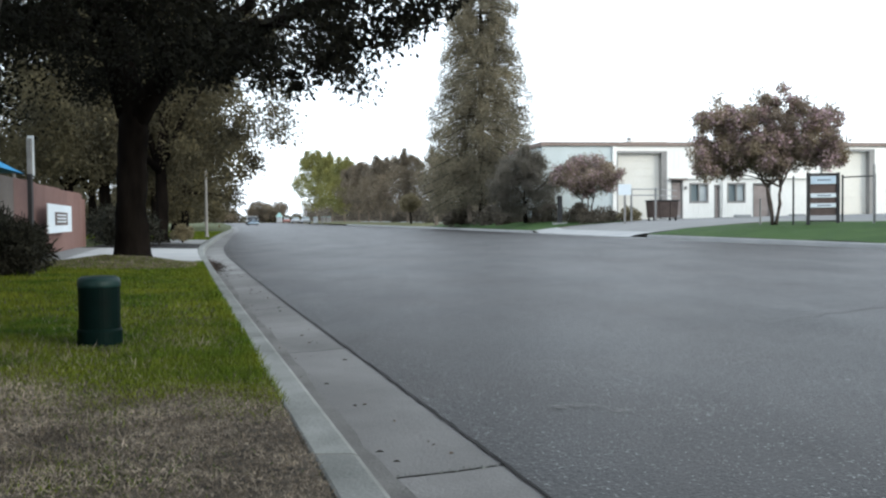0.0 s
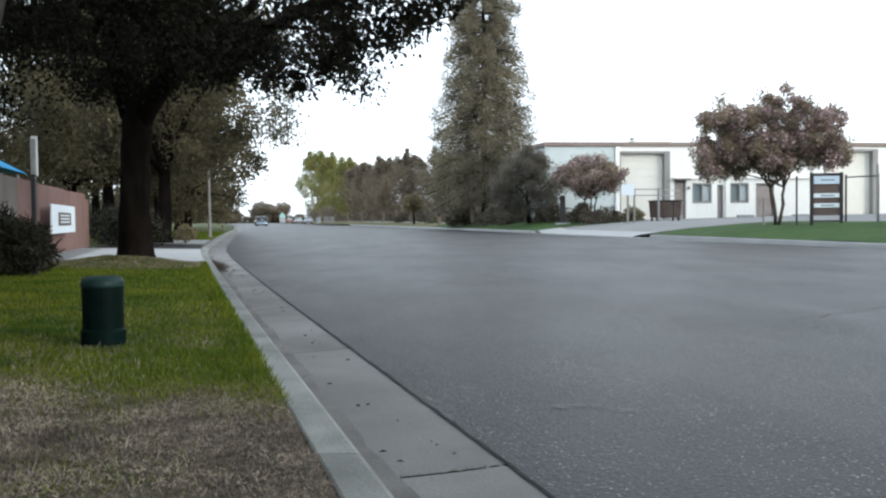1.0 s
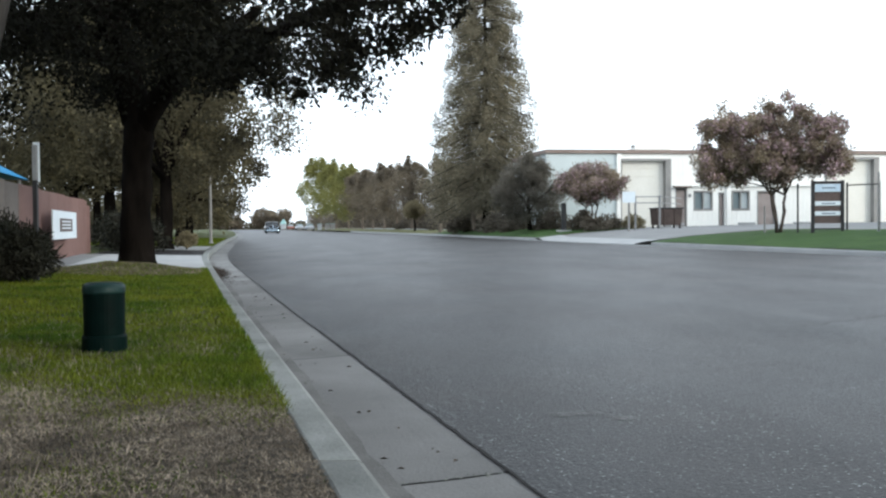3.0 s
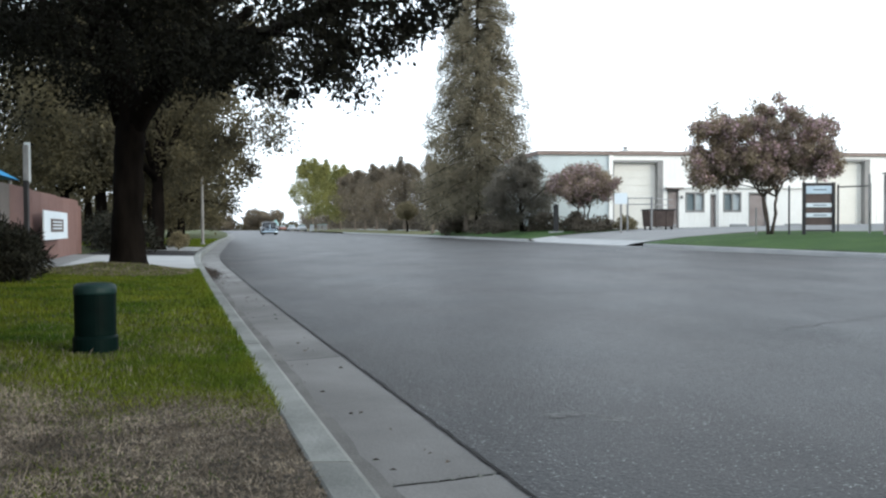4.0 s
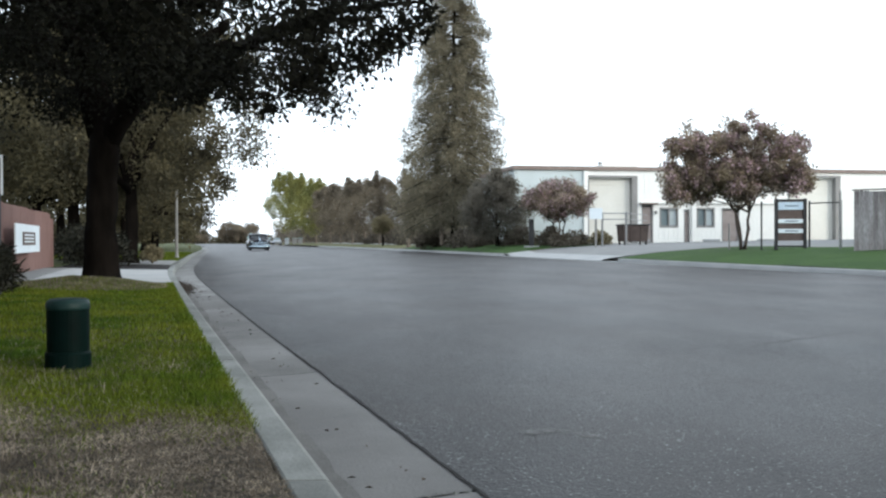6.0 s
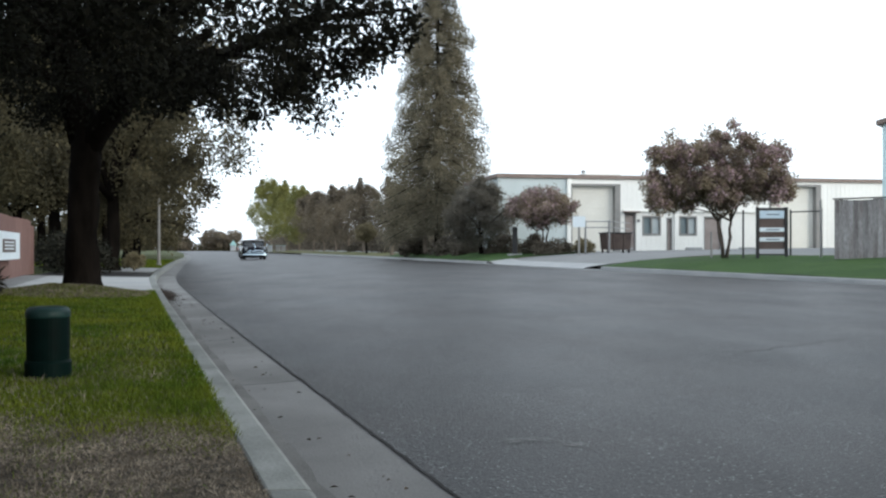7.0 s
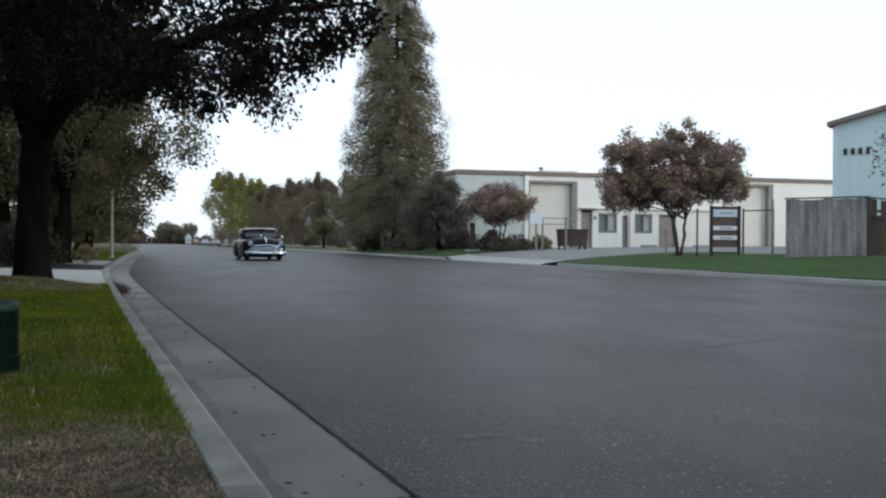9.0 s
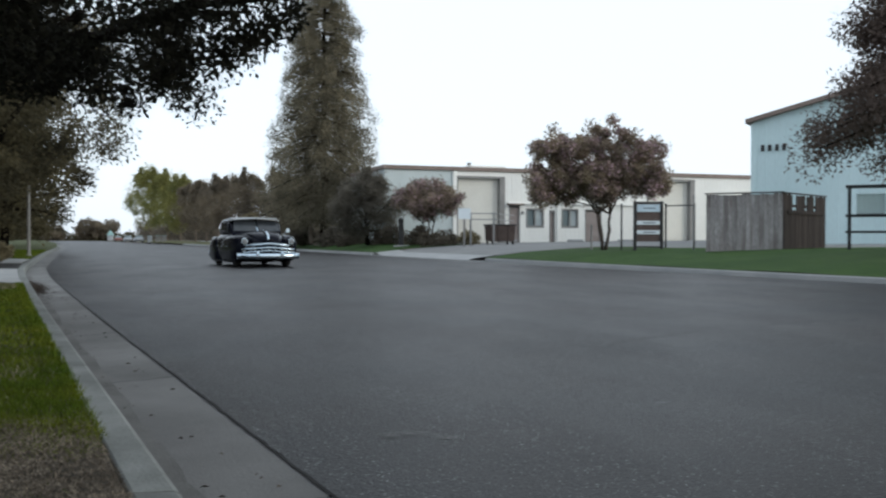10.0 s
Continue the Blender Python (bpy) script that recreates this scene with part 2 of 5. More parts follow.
GUTTER_STAIN = mat("stained_gutter_concrete", (0.085, 0.082, 0.078), (0.17, 0.167, 0.16), 1.5, 0.85, bump=0.25, bscale=80, fine=0.2, fscale=90)
TAR = mat("tar_joint", (0.018, 0.017, 0.017), (0.035, 0.033, 0.032), 6.0, 0.9)
SCUFF = mat("pale_scuff", (0.12, 0.118, 0.115), (0.26, 0.257, 0.25), 40.0, 0.9)


# ---- mesh helpers ----
def finish(name, me, material, parent=None, label="", smooth=False):
    me.materials.append(material)
    if smooth:
        for p in me.polygons:
            p.use_smooth = True
    ob = new(name, me)
    if parent is not None:
        ob.parent = parent
    if label:
        ob["label"] = label
    return ob


def part(name, bm, material, parent=None, label="", smooth=False):
    me = bpy.data.meshes.new(name)
    bm.to_mesh(me)
    bm.free()
    return finish(name, me, material, parent, label, smooth)


def raw(name, verts, faces, material, parent=None, label="", smooth=False):
    me = bpy.data.meshes.new(name)
    me.from_pydata([tuple(v) for v in verts], [], [tuple(f) for f in faces])
    me.update()
    return finish(name, me, material, parent, label, smooth)


def thing(name, m, label, category, group="", kind=""):
    ob = new(name)
    ob.empty_display_size = 0.2
    ob.matrix_world = m
    return tagged(ob, label, category, group, kind)


def box(bm, x0, x1, y0, y1, z0, z1, bevel=0.0):
    r = bmesh.ops.create_cube(bm, size=1.0)
    vs = r["verts"]
    for v in vs:
        v.co = Vector(((x0 + x1) / 2 + v.co.x * (x1 - x0), (y0 + y1) / 2 + v.co.y * (y1 - y0), (z0 + z1) / 2 + v.co.z * (z1 - z0)))
    if bevel:
        es = list({e for v in vs for e in v.link_edges})
        bmesh.ops.bevel(bm, geom=es, offset=bevel, segments=2, affect='EDGES', profile=0.5)
    return bm


def boxed(x0, x1, y0, y1, z0, z1, bevel=0.0):
    return box(bmesh.new(), x0, x1, y0, y1, z0, z1, bevel)


def lathe(bm, profile, segments=20, axis='Z', centre=(0, 0, 0)):
    """Turn a profile of (radius, height) round an axis."""
    rings = []
    for r, h in profile:
        ring = []
        for i in range(segments):
            a = 2 * math.pi * i / segments
            c, s = r * math.cos(a), r * math.sin(a)
            p = (c, s, h) if axis == 'Z' else ((c, h, s) if axis == 'Y' else (h, c, s))
            ring.append(bm.verts.new(Vector(p) + Vector(centre)))
        rings.append(ring)
    for a, b in zip(rings, rings[1:]):
        for i in range(segments):
            j = (i + 1) % segments
            bm.faces.new((a[i], a[j], b[j], b[i]))
    bm.faces.new(list(reversed(rings[0])))
    bm.faces.new(rings[-1])
    bmesh.ops.recalc_face_normals(bm, faces=bm.faces)
    return bm


def tube(bm, pts, radii, segments=8):
    """A tapered tube along points."""
    rings = []
    pts = [Vector(p) for p in pts]
    for i, p in enumerate(pts):
        d = (pts[min(i + 1, len(pts) - 1)] - pts[max(i - 1, 0)]).normalized()
        u = d.cross(Vector((0.31, 0.95, 0.07))).normalized()
        w = d.cross(u)
        rings.append([bm.verts.new(p + radii[i] * (math.cos(2 * math.pi * k / segments) * u + math.sin(2 * math.pi * k / segments) * w)) for k in range(segments)])
    for a, b in zip(rings, rings[1:]):
        for k in range(segments):
            j = (k + 1) % segments
            bm.faces.new((a[k], a[j], b[j], b[k]))
    bm.faces.new(rings[-1])
    bm.faces.new(list(reversed(rings[0])))
    return bm


rng = np.random.default_rng(7)


def leaf_mesh(name, clumps, per, length, width, material, parent, flat=0.0, shell=0.5, droop=0.0):
    """A crown: many small bent leaves scattered through clumps of (centre, radius or three radii)."""
    cs, rs = [], []
    for c, r in clumps:
        cs.append(c)
        rs.append(r if hasattr(r, "__len__") else (r, r, r))
    cs, rs = np.array(cs, float), np.array(rs, float)
    n = len(cs) * per
    c, r = np.repeat(cs, per, 0), np.repeat(rs, per, 0)
    d = rng.normal(size=(n, 3))
    d /= np.linalg.norm(d, axis=1, keepdims=True)
    p = c + d * r * (rng.random((n, 1)) ** shell)
    a = rng.normal(size=(n, 3)) + d * 0.8
    a[:, 2] = a[:, 2] * (1 - flat) - droop
    a /= np.linalg.norm(a, axis=1, keepdims=True)
    b = np.cross(a, rng.normal(size=(n, 3)))
    b /= np.linalg.norm(b, axis=1, keepdims=True)
    k = rng.uniform(0.6, 1.3, (n, 1))
    v = np.empty((n, 4, 3))
    v[:, 0] = p
    v[:, 1] = p + a * length * k * 0.5 + b * width * k * 0.5
    v[:, 2] = p + a * length * k
    v[:, 3] = p + a * length * k * 0.5 - b * width * k * 0.5
    me = bpy.data.meshes.new(name)
    me.vertices.add(4 * n)
    me.vertices.foreach_set("co", v.ravel())
    me.loops.add(4 * n)
    me.loops.foreach_set("vertex_index", np.arange(4 * n))
    me.polygons.add(n)
    me.polygons.foreach_set("loop_start", np.arange(0, 4 * n, 4))
    me.update(calc_edges=True)
    return finish(name, me, material, parent)


def blades(name, pts, heights, width, lean, material, kind="stuff", label="", category="grass"):
    n = len(pts)
    ang = rng.random(n) * 2 * math.pi
    la = rng.random(n) * 2 * math.pi
    l = lean * rng.random(n) * heights
    v = np.empty((n, 3, 3))
    dx = np.stack([np.cos(ang), np.sin(ang), np.zeros(n)], 1) * width * 0.5
    v[:, 0], v[:, 1] = pts - dx, pts + dx
    v[:, 2] = pts + np.stack([np.cos(la) * l, np.sin(la) * l, heights], 1)
    me = bpy.data.meshes.new(name)
    me.vertices.add(3 * n)
    me.vertices.foreach_set("co", v.ravel())
    me.loops.add(3 * n)
    me.loops.foreach_set("vertex_index", np.arange(3 * n))
    me.polygons.add(n)
    me.polygons.foreach_set("loop_start", np.arange(0, 3 * n, 3))
    me.update(calc_edges=True)
    return tagged(finish(name, me, material), label, category, kind=kind)


# ---- plan: the road bends gently; x of both kerbs by y ----
WIDTH = 17.6
GUT = 0.61
_ky = np.array([-80, 0, 5, 9, 13.8, 20, 26.7, 57, 84, 120, 160, 320.0])
_kx = np.array([22.5, 0.57, -0.9, -2.06, -3.41, -5.15, -7.0, -13.5, -19.0, -27.2, -36.6, -77.0])
_ys = np.arange(-80, 320, 0.5)
_xs = np.interp(_ys, _ky, _kx)
_pad = np.pad(_xs, 12, mode="reflect", reflect_type="odd")
_xs = np.convolve(_pad, np.ones(25) / 25, "valid")


def left_kerb(y):
    return float(np.interp(y, _ys, _xs))


def smooth(t):
    t = min(max(t, 0.0), 1.0)
    return t * t * (3 - 2 * t)


def right_kerb(y):
    return left_kerb(y) + WIDTH - 0.9 * smooth((38 - y) / 24)


def z_left(n):
    return 0.15 + 0.02 * min(max(-n, 0), 5)


def z_right(n, y=0.0):
    z = float(np.interp(n, [-1, 0, 2.0, 5.5, 12, 22, 45, 150], [0.15, 0.15, 0.4, 0.64, 0.7, 0.84, 1.05, 1.3]))
    k = smooth((y - 38.3) / 1.2) * (1 - smooth((y - 51.0) / 1.2))
    return z - 0.135 * k * (1 - smooth(n / 4.0))


def z_road(n):
    return 0.02 + 0.07 * (1 - ((n - WIDTH / 2) / (WIDTH / 2 - GUT)) ** 2)


def ribbon(name, base, ys, ns, zf, material, parent=None, label="", wob=None):
    verts, faces = [], []
    for y in ys:
        for i, n in enumerate(ns):
            nn = n + (wob(y, i) if wob else 0)
            verts.append((base(y) + nn, y, zf(nn, y)))
    m = len(ns)
    for i in range(len(ys) - 1):
        for j in range(m - 1):
            a = i * m + j
            faces.append((a, a + 1, a + m + 1, a + m))
    return raw(name, verts, faces, material, parent, label, smooth=True)


# ---- ground and road ----
ground = raw("ground", [(-3000, -3000, -0.4), (3000, -3000, -0.4), (3000, 3000, -0.4), (-3000, 3000, -0.4)], [(0, 1, 2, 3)], DIRT)
tagged(ground, "flat dry soil plain reaching to the horizon", "ground", kind="structure")
YS_ALL = list(np.arange(-60, 60, 1.5)) + list(np.arange(60, 300.1, 4))
road = ribbon("road", left_kerb, YS_ALL, [GUT + (WIDTH - 2 * GUT) * i / 24 for i in range(25)], lambda n, y: z_road(n), ASPHALT)
tagged(road, "worn grey asphalt road with fine speckle and faint cracks", "road", kind="structure")
verge_l = ribbon("ground_left", left_kerb, YS_ALL, [-160, -80, -40, -20, -10, -7, -5, -3.5, -2, -1, -0.113], lambda n, y: z_left(n) - 0.01 - 0.08 * (1 - smooth((y - 4.5) / 0.6)), TURF)
tagged(verge_l, "shaded turf verge beside the kerb", "ground", kind="structure")
NS_R = [0.14, 0.6, 1.0, 1.5, 2.0, 2.75, 3.5, 4.5, 5.5, 7, 9, 12, 16, 22, 30, 45, 90, 150]
verge_r = ribbon("ground_right", right_kerb, YS_ALL, NS_R, lambda n, y: z_right(n, y) - 0.03, DIRT)
tagged(verge_r, "bare dirt and mulch verge across the road", "ground", kind="structure")
lawn_r = ribbon("lawn_near", right_kerb, list(np.arange(-60, 38.7, 1.0)), [0.14, 0.5, 1.0, 1.5, 2.0, 2.75, 3.5, 4.5, 5.5], lambda n, y: z_right(n, y) + 0.012 * math.sin(y * 1.3 + n), LAWN_FAR)
tagged(lawn_r, "watered green lawn rising from the kerb", "lawn", kind="structure")
lawn_c = ribbon("lawn_far", right_kerb, list(np.arange(52.5, 84.1, 1.0)), [0.14, 0.5, 1.0, 1.5, 2.0, 2.75, 3.5, 4.5, 5.5], lambda n, y: z_right(n, y) + 0.004 + 0.14 * smooth(n / 3) * smooth((y - 53) / 6), LAWN_FAR)
tagged(lawn_c, "green lawn mound below the tall cedar", "lawn", kind="structure")
lawn_d = ribbon("lawn_verge", right_kerb, list(np.arange(86, 210, 3.0)), [0.14, 1.0, 2.0, 2.7], lambda n, y: z_right(n, y) + 0.004, DRY_LAWN)
tagged(lawn_d, "dull grass verge along the far kerb", "lawn", kind="structure")
lawn_b = ribbon("lawn_back", right_kerb, list(np.arange(-10, 30.1, 1.0)), [5.5, 7, 9, 12, 16], lambda n, y: z_right(n, y) - 0.006, LAWN_FAR)
tagged(lawn_b, "green lawn running back to the blue building", "lawn", kind="structure")
walk_far = ribbon("sidewalk_right", right_kerb, list(np.arange(85, 150, 3.0)), [2.8, 3.4, 4.0], lambda n, y: z_right(n, y) + 0.012, PALE_CONC)
tagged(walk_far, "pale concrete footway along the far kerb", "pavement", kind="structure")
yard = ribbon("yard", right_kerb, list(np.arange(30, 66.1, 1.0)), [5.6, 7, 9, 12, 16, 22, 30, 45], lambda n, y: z_right(n, y) - 0.012, YARD)
tagged(yard, "pale worn asphalt yard before the workshops", "yard", kind="structure")
drive = ribbon("driveway", right_kerb, list(np.arange(38.7, 52.1, 0.6)), [1.2, 1.6, 2.0, 2.75, 3.5, 4.5, 5.6], lambda n, y: z_right(n, y) - 0.008, YARD)
tagged(drive, "sloping grey asphalt driveway between two lawns", "driveway", kind="structure")
apron = ribbon("driveway_apron", right_kerb, list(np.arange(38.3, 52.4, 0.5)), [-0.02, 0.5, 1.0, 1.3], lambda n, y: z_right(max(n, 0), y) + 0.006, PALE_CONC)
tagged(apron, "pale concrete driveway apron sloping to the gutter", "driveway", kind="structure")


# ---- the workshop building across the yard (local x along the front, y inwards) ----
def wall_mesh(bm, u0, u1, z0, z1, openings, t=0.25):
    us = sorted({u0, u1, *[o[0] for o in openings], *[o[1] for o in openings]})
    zs = sorted({z0, z1, *[o[2] for o in openings], *[o[3] for o in openings]})
    us, zs = [u for u in us if u0 <= u <= u1], [z for z in zs if z0 <= z <= z1]
    for a, b in zip(us, us[1:]):
        run = None
        for c, d in zip(zs, zs[1:]):
            um, zm = (a + b) / 2, (c + d) / 2
            hole = any(o[0] < um < o[1] and o[2] < zm < o[3] for o in openings)
            if not hole:
                run = (run[0], d) if run else (c, d)
            if hole or d == zs[-1]:
                if run:
                    part("wall_panel", boxed(a, b, 0, t, *run), WHITE_SIDING, bm)
                run = None
    return bm


def ribs(bm, u0, u1, z0, z1, step, openings, depth=0.014, w=0.06):
    u = u0 + step / 2
    while u < u1:
        spans = [(z0, z1)]
        for o in openings:
            if o[0] - w < u < o[1] + w:
                spans = [s for a, b in spans for s in ((a, min(b, o[2] - 0.04)), (max(a, o[3] + 0.12), b)) if s[1] - s[0] > 0.1]
        for a, b in spans:
            part("siding_rib", boxed(u - w / 2, u + w / 2, -depth, -0.002, a, b), WHITE_SIDING, bm)
        u += step
    return bm


WORKSHOP = pose(6.87, 61.2, -0.144, 0, 0, 9.32) @ Matrix.Scale(1.16, 4)


def workshop():
    b = thing("workshop_building", WORKSHOP, "white metal workshop building with brown roof trim and roll-up doors", "building")
    ops = [(4.14, 7.11, 0.0, 4.5), (7.45, 8.15, 0.0, 3.0), (8.56, 9.74, 1.68, 2.78), (10.1, 10.46, 0.0, 2.7), (10.91, 12.05, 1.68, 2.78),
           (12.52, 13.65, 0.0, 2.78), (16.9, 20.29, 0.0, 4.63)]
    wall_mesh(b, 3.9, 27.0, 0.3, 5.0, ops)
    part("wall", boxed(0, 3.898, 0, 0.25, 0.3, 5.0), END_WALL, b, "plain grey-blue end of the front wall")
    side = boxed(-0.25, 0, 0, 8, 0.3, 5.0)
    part("wall", side, END_WALL, b)
    part("wall", boxed(27.0, 27.25, 0, 8, 0.3, 5.0), WHITE_SIDING, b)
    ribs(b, 4.2, 27.0, 0.85, 4.9, 0.3, ops)
    part("wall", boxed(-0.25, 27.25, 8.0, 8.2, 0.3, 5.0), WHITE_SIDING, b)
    part("ceiling_liner", boxed(0.0, 27.0, 0.3, 7.98, 4.9, 4.98), GREY_FRAME, b)
    part("roof", boxed(-0.25, 27.25, -0.05, 8, 5.0, 5.06), GREY_FRAME, b)
    part("roof_trim", boxed(-0.3, 27.3, -0.12, -0.02, 4.92, 5.16, 0.02), BROWN_TRIM, b, "dark brown metal roof trim")
    part("roof_trim", boxed(-0.36, -0.26, -0.12, 8, 4.92, 5.16, 0.02), BROWN_TRIM, b, "dark brown metal roof trim")
    part("pilaster", boxed(3.86, 4.1, -0.14, -0.01, 0.4, 4.9, 0.02), WHITE_SIDING, b)
    part("pilaster", boxed(10.55, 10.8, -0.14, -0.01, 0.4, 3.0, 0.02), WHITE_SIDING, b)
    part("canopy_band", boxed(7.3, 16.5, -0.16, -0.04, 3.02, 3.14, 0.02), WHITE_SIDING, b)
    for u0, u1, z1 in ((4.14, 7.11, 4.5), (16.9, 20.29, 4.63)):
        d = part("roll_door", boxed(u0 + 0.05, u1 - 0.05, 0.32, 0.38, 0.4, z1), ROLL_DOOR, b, "closed cream roll-up door")
        z = 1.0
        while z < z1 - 0.1:
            part("slat", boxed(u0 + 0.06, u1 - 0.06, 0.3, 0.318, z, z + 0.42, 0.006), ROLL_DOOR, d)
            z += 0.44
        part("door_frame", boxed(u0 - 0.06, u0 + 0.06, -0.06, 0.3, 0.4, z1 + 0.02, 0.01), GREY_FRAME, b, "grey steel door jamb")
        part("door_frame", boxed(u1 - 0.28, u1 + 0.06, -0.06, 0.3, 0.4, z1 + 0.02, 0.01), GREY_FRAME, b, "grey steel door jamb")
        part("door_frame", boxed(u0 - 0.06, u1 + 0.06, -0.07, 0.3, z1 + 0.02, z1 + 0.14, 0.01), GREY_FRAME, b, "grey steel door head")
    for u0, u1, z1 in ((7.45, 8.15, 2.9), (12.52, 13.65, 2.7), (10.1, 10.46, 2.6)):
        d = part("entry_door", boxed(u0 + 0.06, u1 - 0.06, 0.1, 0.15, 0.5, z1 - 0.06, 0.008), DOOR_PAINT, b, "closed brown entry door")
        part("door_handle", lathe(bmesh.new(), [(0.03, 0), (0.035, 0.03), (0.02, 0.06)], 10, 'Y', (u1 - 0.16, 0.03, 1.85)), STEEL, d)
        part("door_frame", boxed(u0, u0 + 0.06, -0.02, 0.12, 0.5, z1, 0.008), GREY_FRAME, b)
        part("door_frame", boxed(u1 - 0.06, u1, -0.02, 0.12, 0.5, z1, 0.008), GREY_FRAME, b)
        part("door_frame", boxed(u0, u1, -0.025, 0.12, z1, z1 + 0.08, 0.008), GREY_FRAME, b)
    part("awning", boxed(7.3, 8.3, -0.4, -0.02, 2.98, 3.05, 0.01), BROWN_TRIM, b)
    for u0, u1 in ((8.56, 9.74), (10.91, 12.05)):
        w = part("window", boxed(u0, u1, 0.16, 0.18, 1.68, 2.78), WINDOW_GLASS, b, "two-light window with a drawn blind")
        um = (u0 + u1) / 2
        part("pane", boxed(u0 + 0.08, um - 0.03, 0.13, 0.145, 1.76, 2.7), WINDOW_GLASS, w)
        part("pane", boxed(um + 0.03, u1 - 0.08, 0.13, 0.145, 1.76, 2.7), BLIND, w)
        for a, c, z0, z1 in ((u0, u1, 1.62, 1.74), (u0, u1, 2.7, 2.8), (u0, u0 + 0.08, 1.74, 2.7), (u1 - 0.08, u1, 1.74, 2.7), (um - 0.035, um + 0.035, 1.74, 2.7)):
            part("window_frame", boxed(a, c, -0.03, 0.12, z0, z1, 0.006), GREY_FRAME, w)
    part("wall_lamp", boxed(8.24, 8.36, -0.16, -0.02, 2.42, 2.6, 0.02), GREY_FRAME, b)
    part("rooftop_unit", boxed(5.95, 8.3, 2.5, 4.0, 5.04, 5.5, 0.03), WHITE_SIDING, b, "low pale rooftop air duct")
    part("rooftop_vent", lathe(bmesh.new(), [(0.12, 5.48), (0.12, 5.62), (0.16, 5.63), (0.14, 5.7)], 10, 'Z', (6.1, 3.2, 0)), GREY_FRAME, b)
    for u in (6.9, 11.2, 14.6):
        s = thing("parking_stop", pose(6.87, 61.2, 0, 0, 0, 9.32) @ pose(u * 1.16, -1.5, z_right(19, 56)), "white concrete parking stop on the yard", "parking stop", "parking stops")
        part("block", boxed(-0.6, 0.6, -0.08, 0.08, -0.05, 0.13, 0.03), PALE_CONC, s)


workshop()


def blue_building():
    # gable front faces the road: local x to the right along the front, y inwards
    b = thing("blue_building", pose(21.94, 40.93, 0, 0, 0, -40), "pale blue metal building with a brown eave", "building")
    run, z_e, z_r = 9.0, 6.5, 8.75
    bm = bmesh.new()
    prof = [(0, 0.3), (run * 2, 0.3), (run * 2, z_e), (run, z_r), (0, z_e)]
    f = bm.faces.new([bm.verts.new((x, 0, z)) for x, z in prof])
    bmesh.ops.extrude_face_region(bm, geom=[f])
    bm.verts.ensure_lookup_table()
    for v in bm.verts[5:]:
        v.co.y = 20
    bmesh.ops.recalc_face_normals(bm, faces=bm.faces)
    part("wall", bm, BLUE_SIDING, b)
    bm = bmesh.new()
    x = 0.15
    while x < run * 2:
        zt = z_e + (z_r - z_e) * (1 - abs(x - run) / run)
        box(bm, x - 0.04, x + 0.04, -0.045, 0, 0.5, zt - 0.1)
        x += 0.45
    part("siding_rib", bm, BLUE_SIDING, b)
    for sgn in (0, 1):
        x0, x1 = (-0.3, run) if sgn == 0 else (run * 2 + 0.3, run)
        z0 = z_e - 0.07
        v = [(x0, -0.3, z0), (x1, -0.3, z_r), (x1, 20.3, z_r), (x0, 20.3, z0)]
        v += [(a, c, d + 0.2) for a, c, d in v]
        raw("roof", v, [(0, 1, 2, 3), (7, 6, 5, 4), (0, 4, 5, 1), (1, 5, 6, 2), (2, 6, 7, 3), (3, 7, 4, 0)], BROWN_TRIM, b, "brown metal roof edge")
    part("corner_trim", boxed(-0.08, 0.12, -0.07, 0.1, 0.4, z_e - 0.08, 0.01), BLUE_SIDING, b)
    for i in range(4):
        part("number_bar", boxed(0.38 + i * 0.32, 0.54 + i * 0.32, -0.075, -0.045, 5.1, 5.4, 0.01), BLACK_METAL, b, "plain dark bar on the wall")


blue_building()


# ---- trees ----
def finer(pts, radii, k):
    """More rings between the points of a stem."""
    out, rad = [], []
    for i in range(len(pts) - 1):
        for j in range(k):
            out.append(Vector(pts[i]).lerp(Vector(pts[i + 1]), j / k))
            rad.append(radii[i] + (radii[i + 1] - radii[i]) * j / k)
    return out + [Vector(pts[-1])], rad + [radii[-1]]


def tree(name, label, base, trunk_pts, trunk_r, limbs, clumps, per, length, width, leaf, bark, group="", flat=0.0, shell=0.5, droop=0.0, extra=None, category="tree"):
    t = thing(name, pose(*base), label, category, group)
    pts, rad = finer(trunk_pts, trunk_r, 4)
    bm = tube(bmesh.new(), pts, rad, 14)
    for v in bm.verts:
        k = noise.noise(v.co * 2.2) * 0.16 + noise.noise(v.co * 6.0) * 0.1 + noise.noise(v.co * 14.0) * 0.05
        v.co.x += k * trunk_r[0]
        v.co.y -= k * trunk_r[0]
    part("trunk", bm, bark, t, smooth=True)
    for pts, rad in limbs:
        part("limb", tube(bmesh.new(), pts, rad, 7), bark, t, smooth=True)
    leaf_mesh("crown", clumps, per, length, width, leaf, t, flat, shell, droop)
    if extra:
        leaf_mesh("blossom", extra[0], extra[1], extra[2], extra[3], extra[4], t, flat, shell, droop)
    return t


def bent(a, b, sag=0.15, n=4):
    a, b = Vector(a), Vector(b)
    return [a.lerp(b, i / (n - 1)) + Vector((random.uniform(-1, 1), random.uniform(-1, 1), 1.2)) * sag * math.sin(math.pi * i / (n - 1)) for i in range(n)]


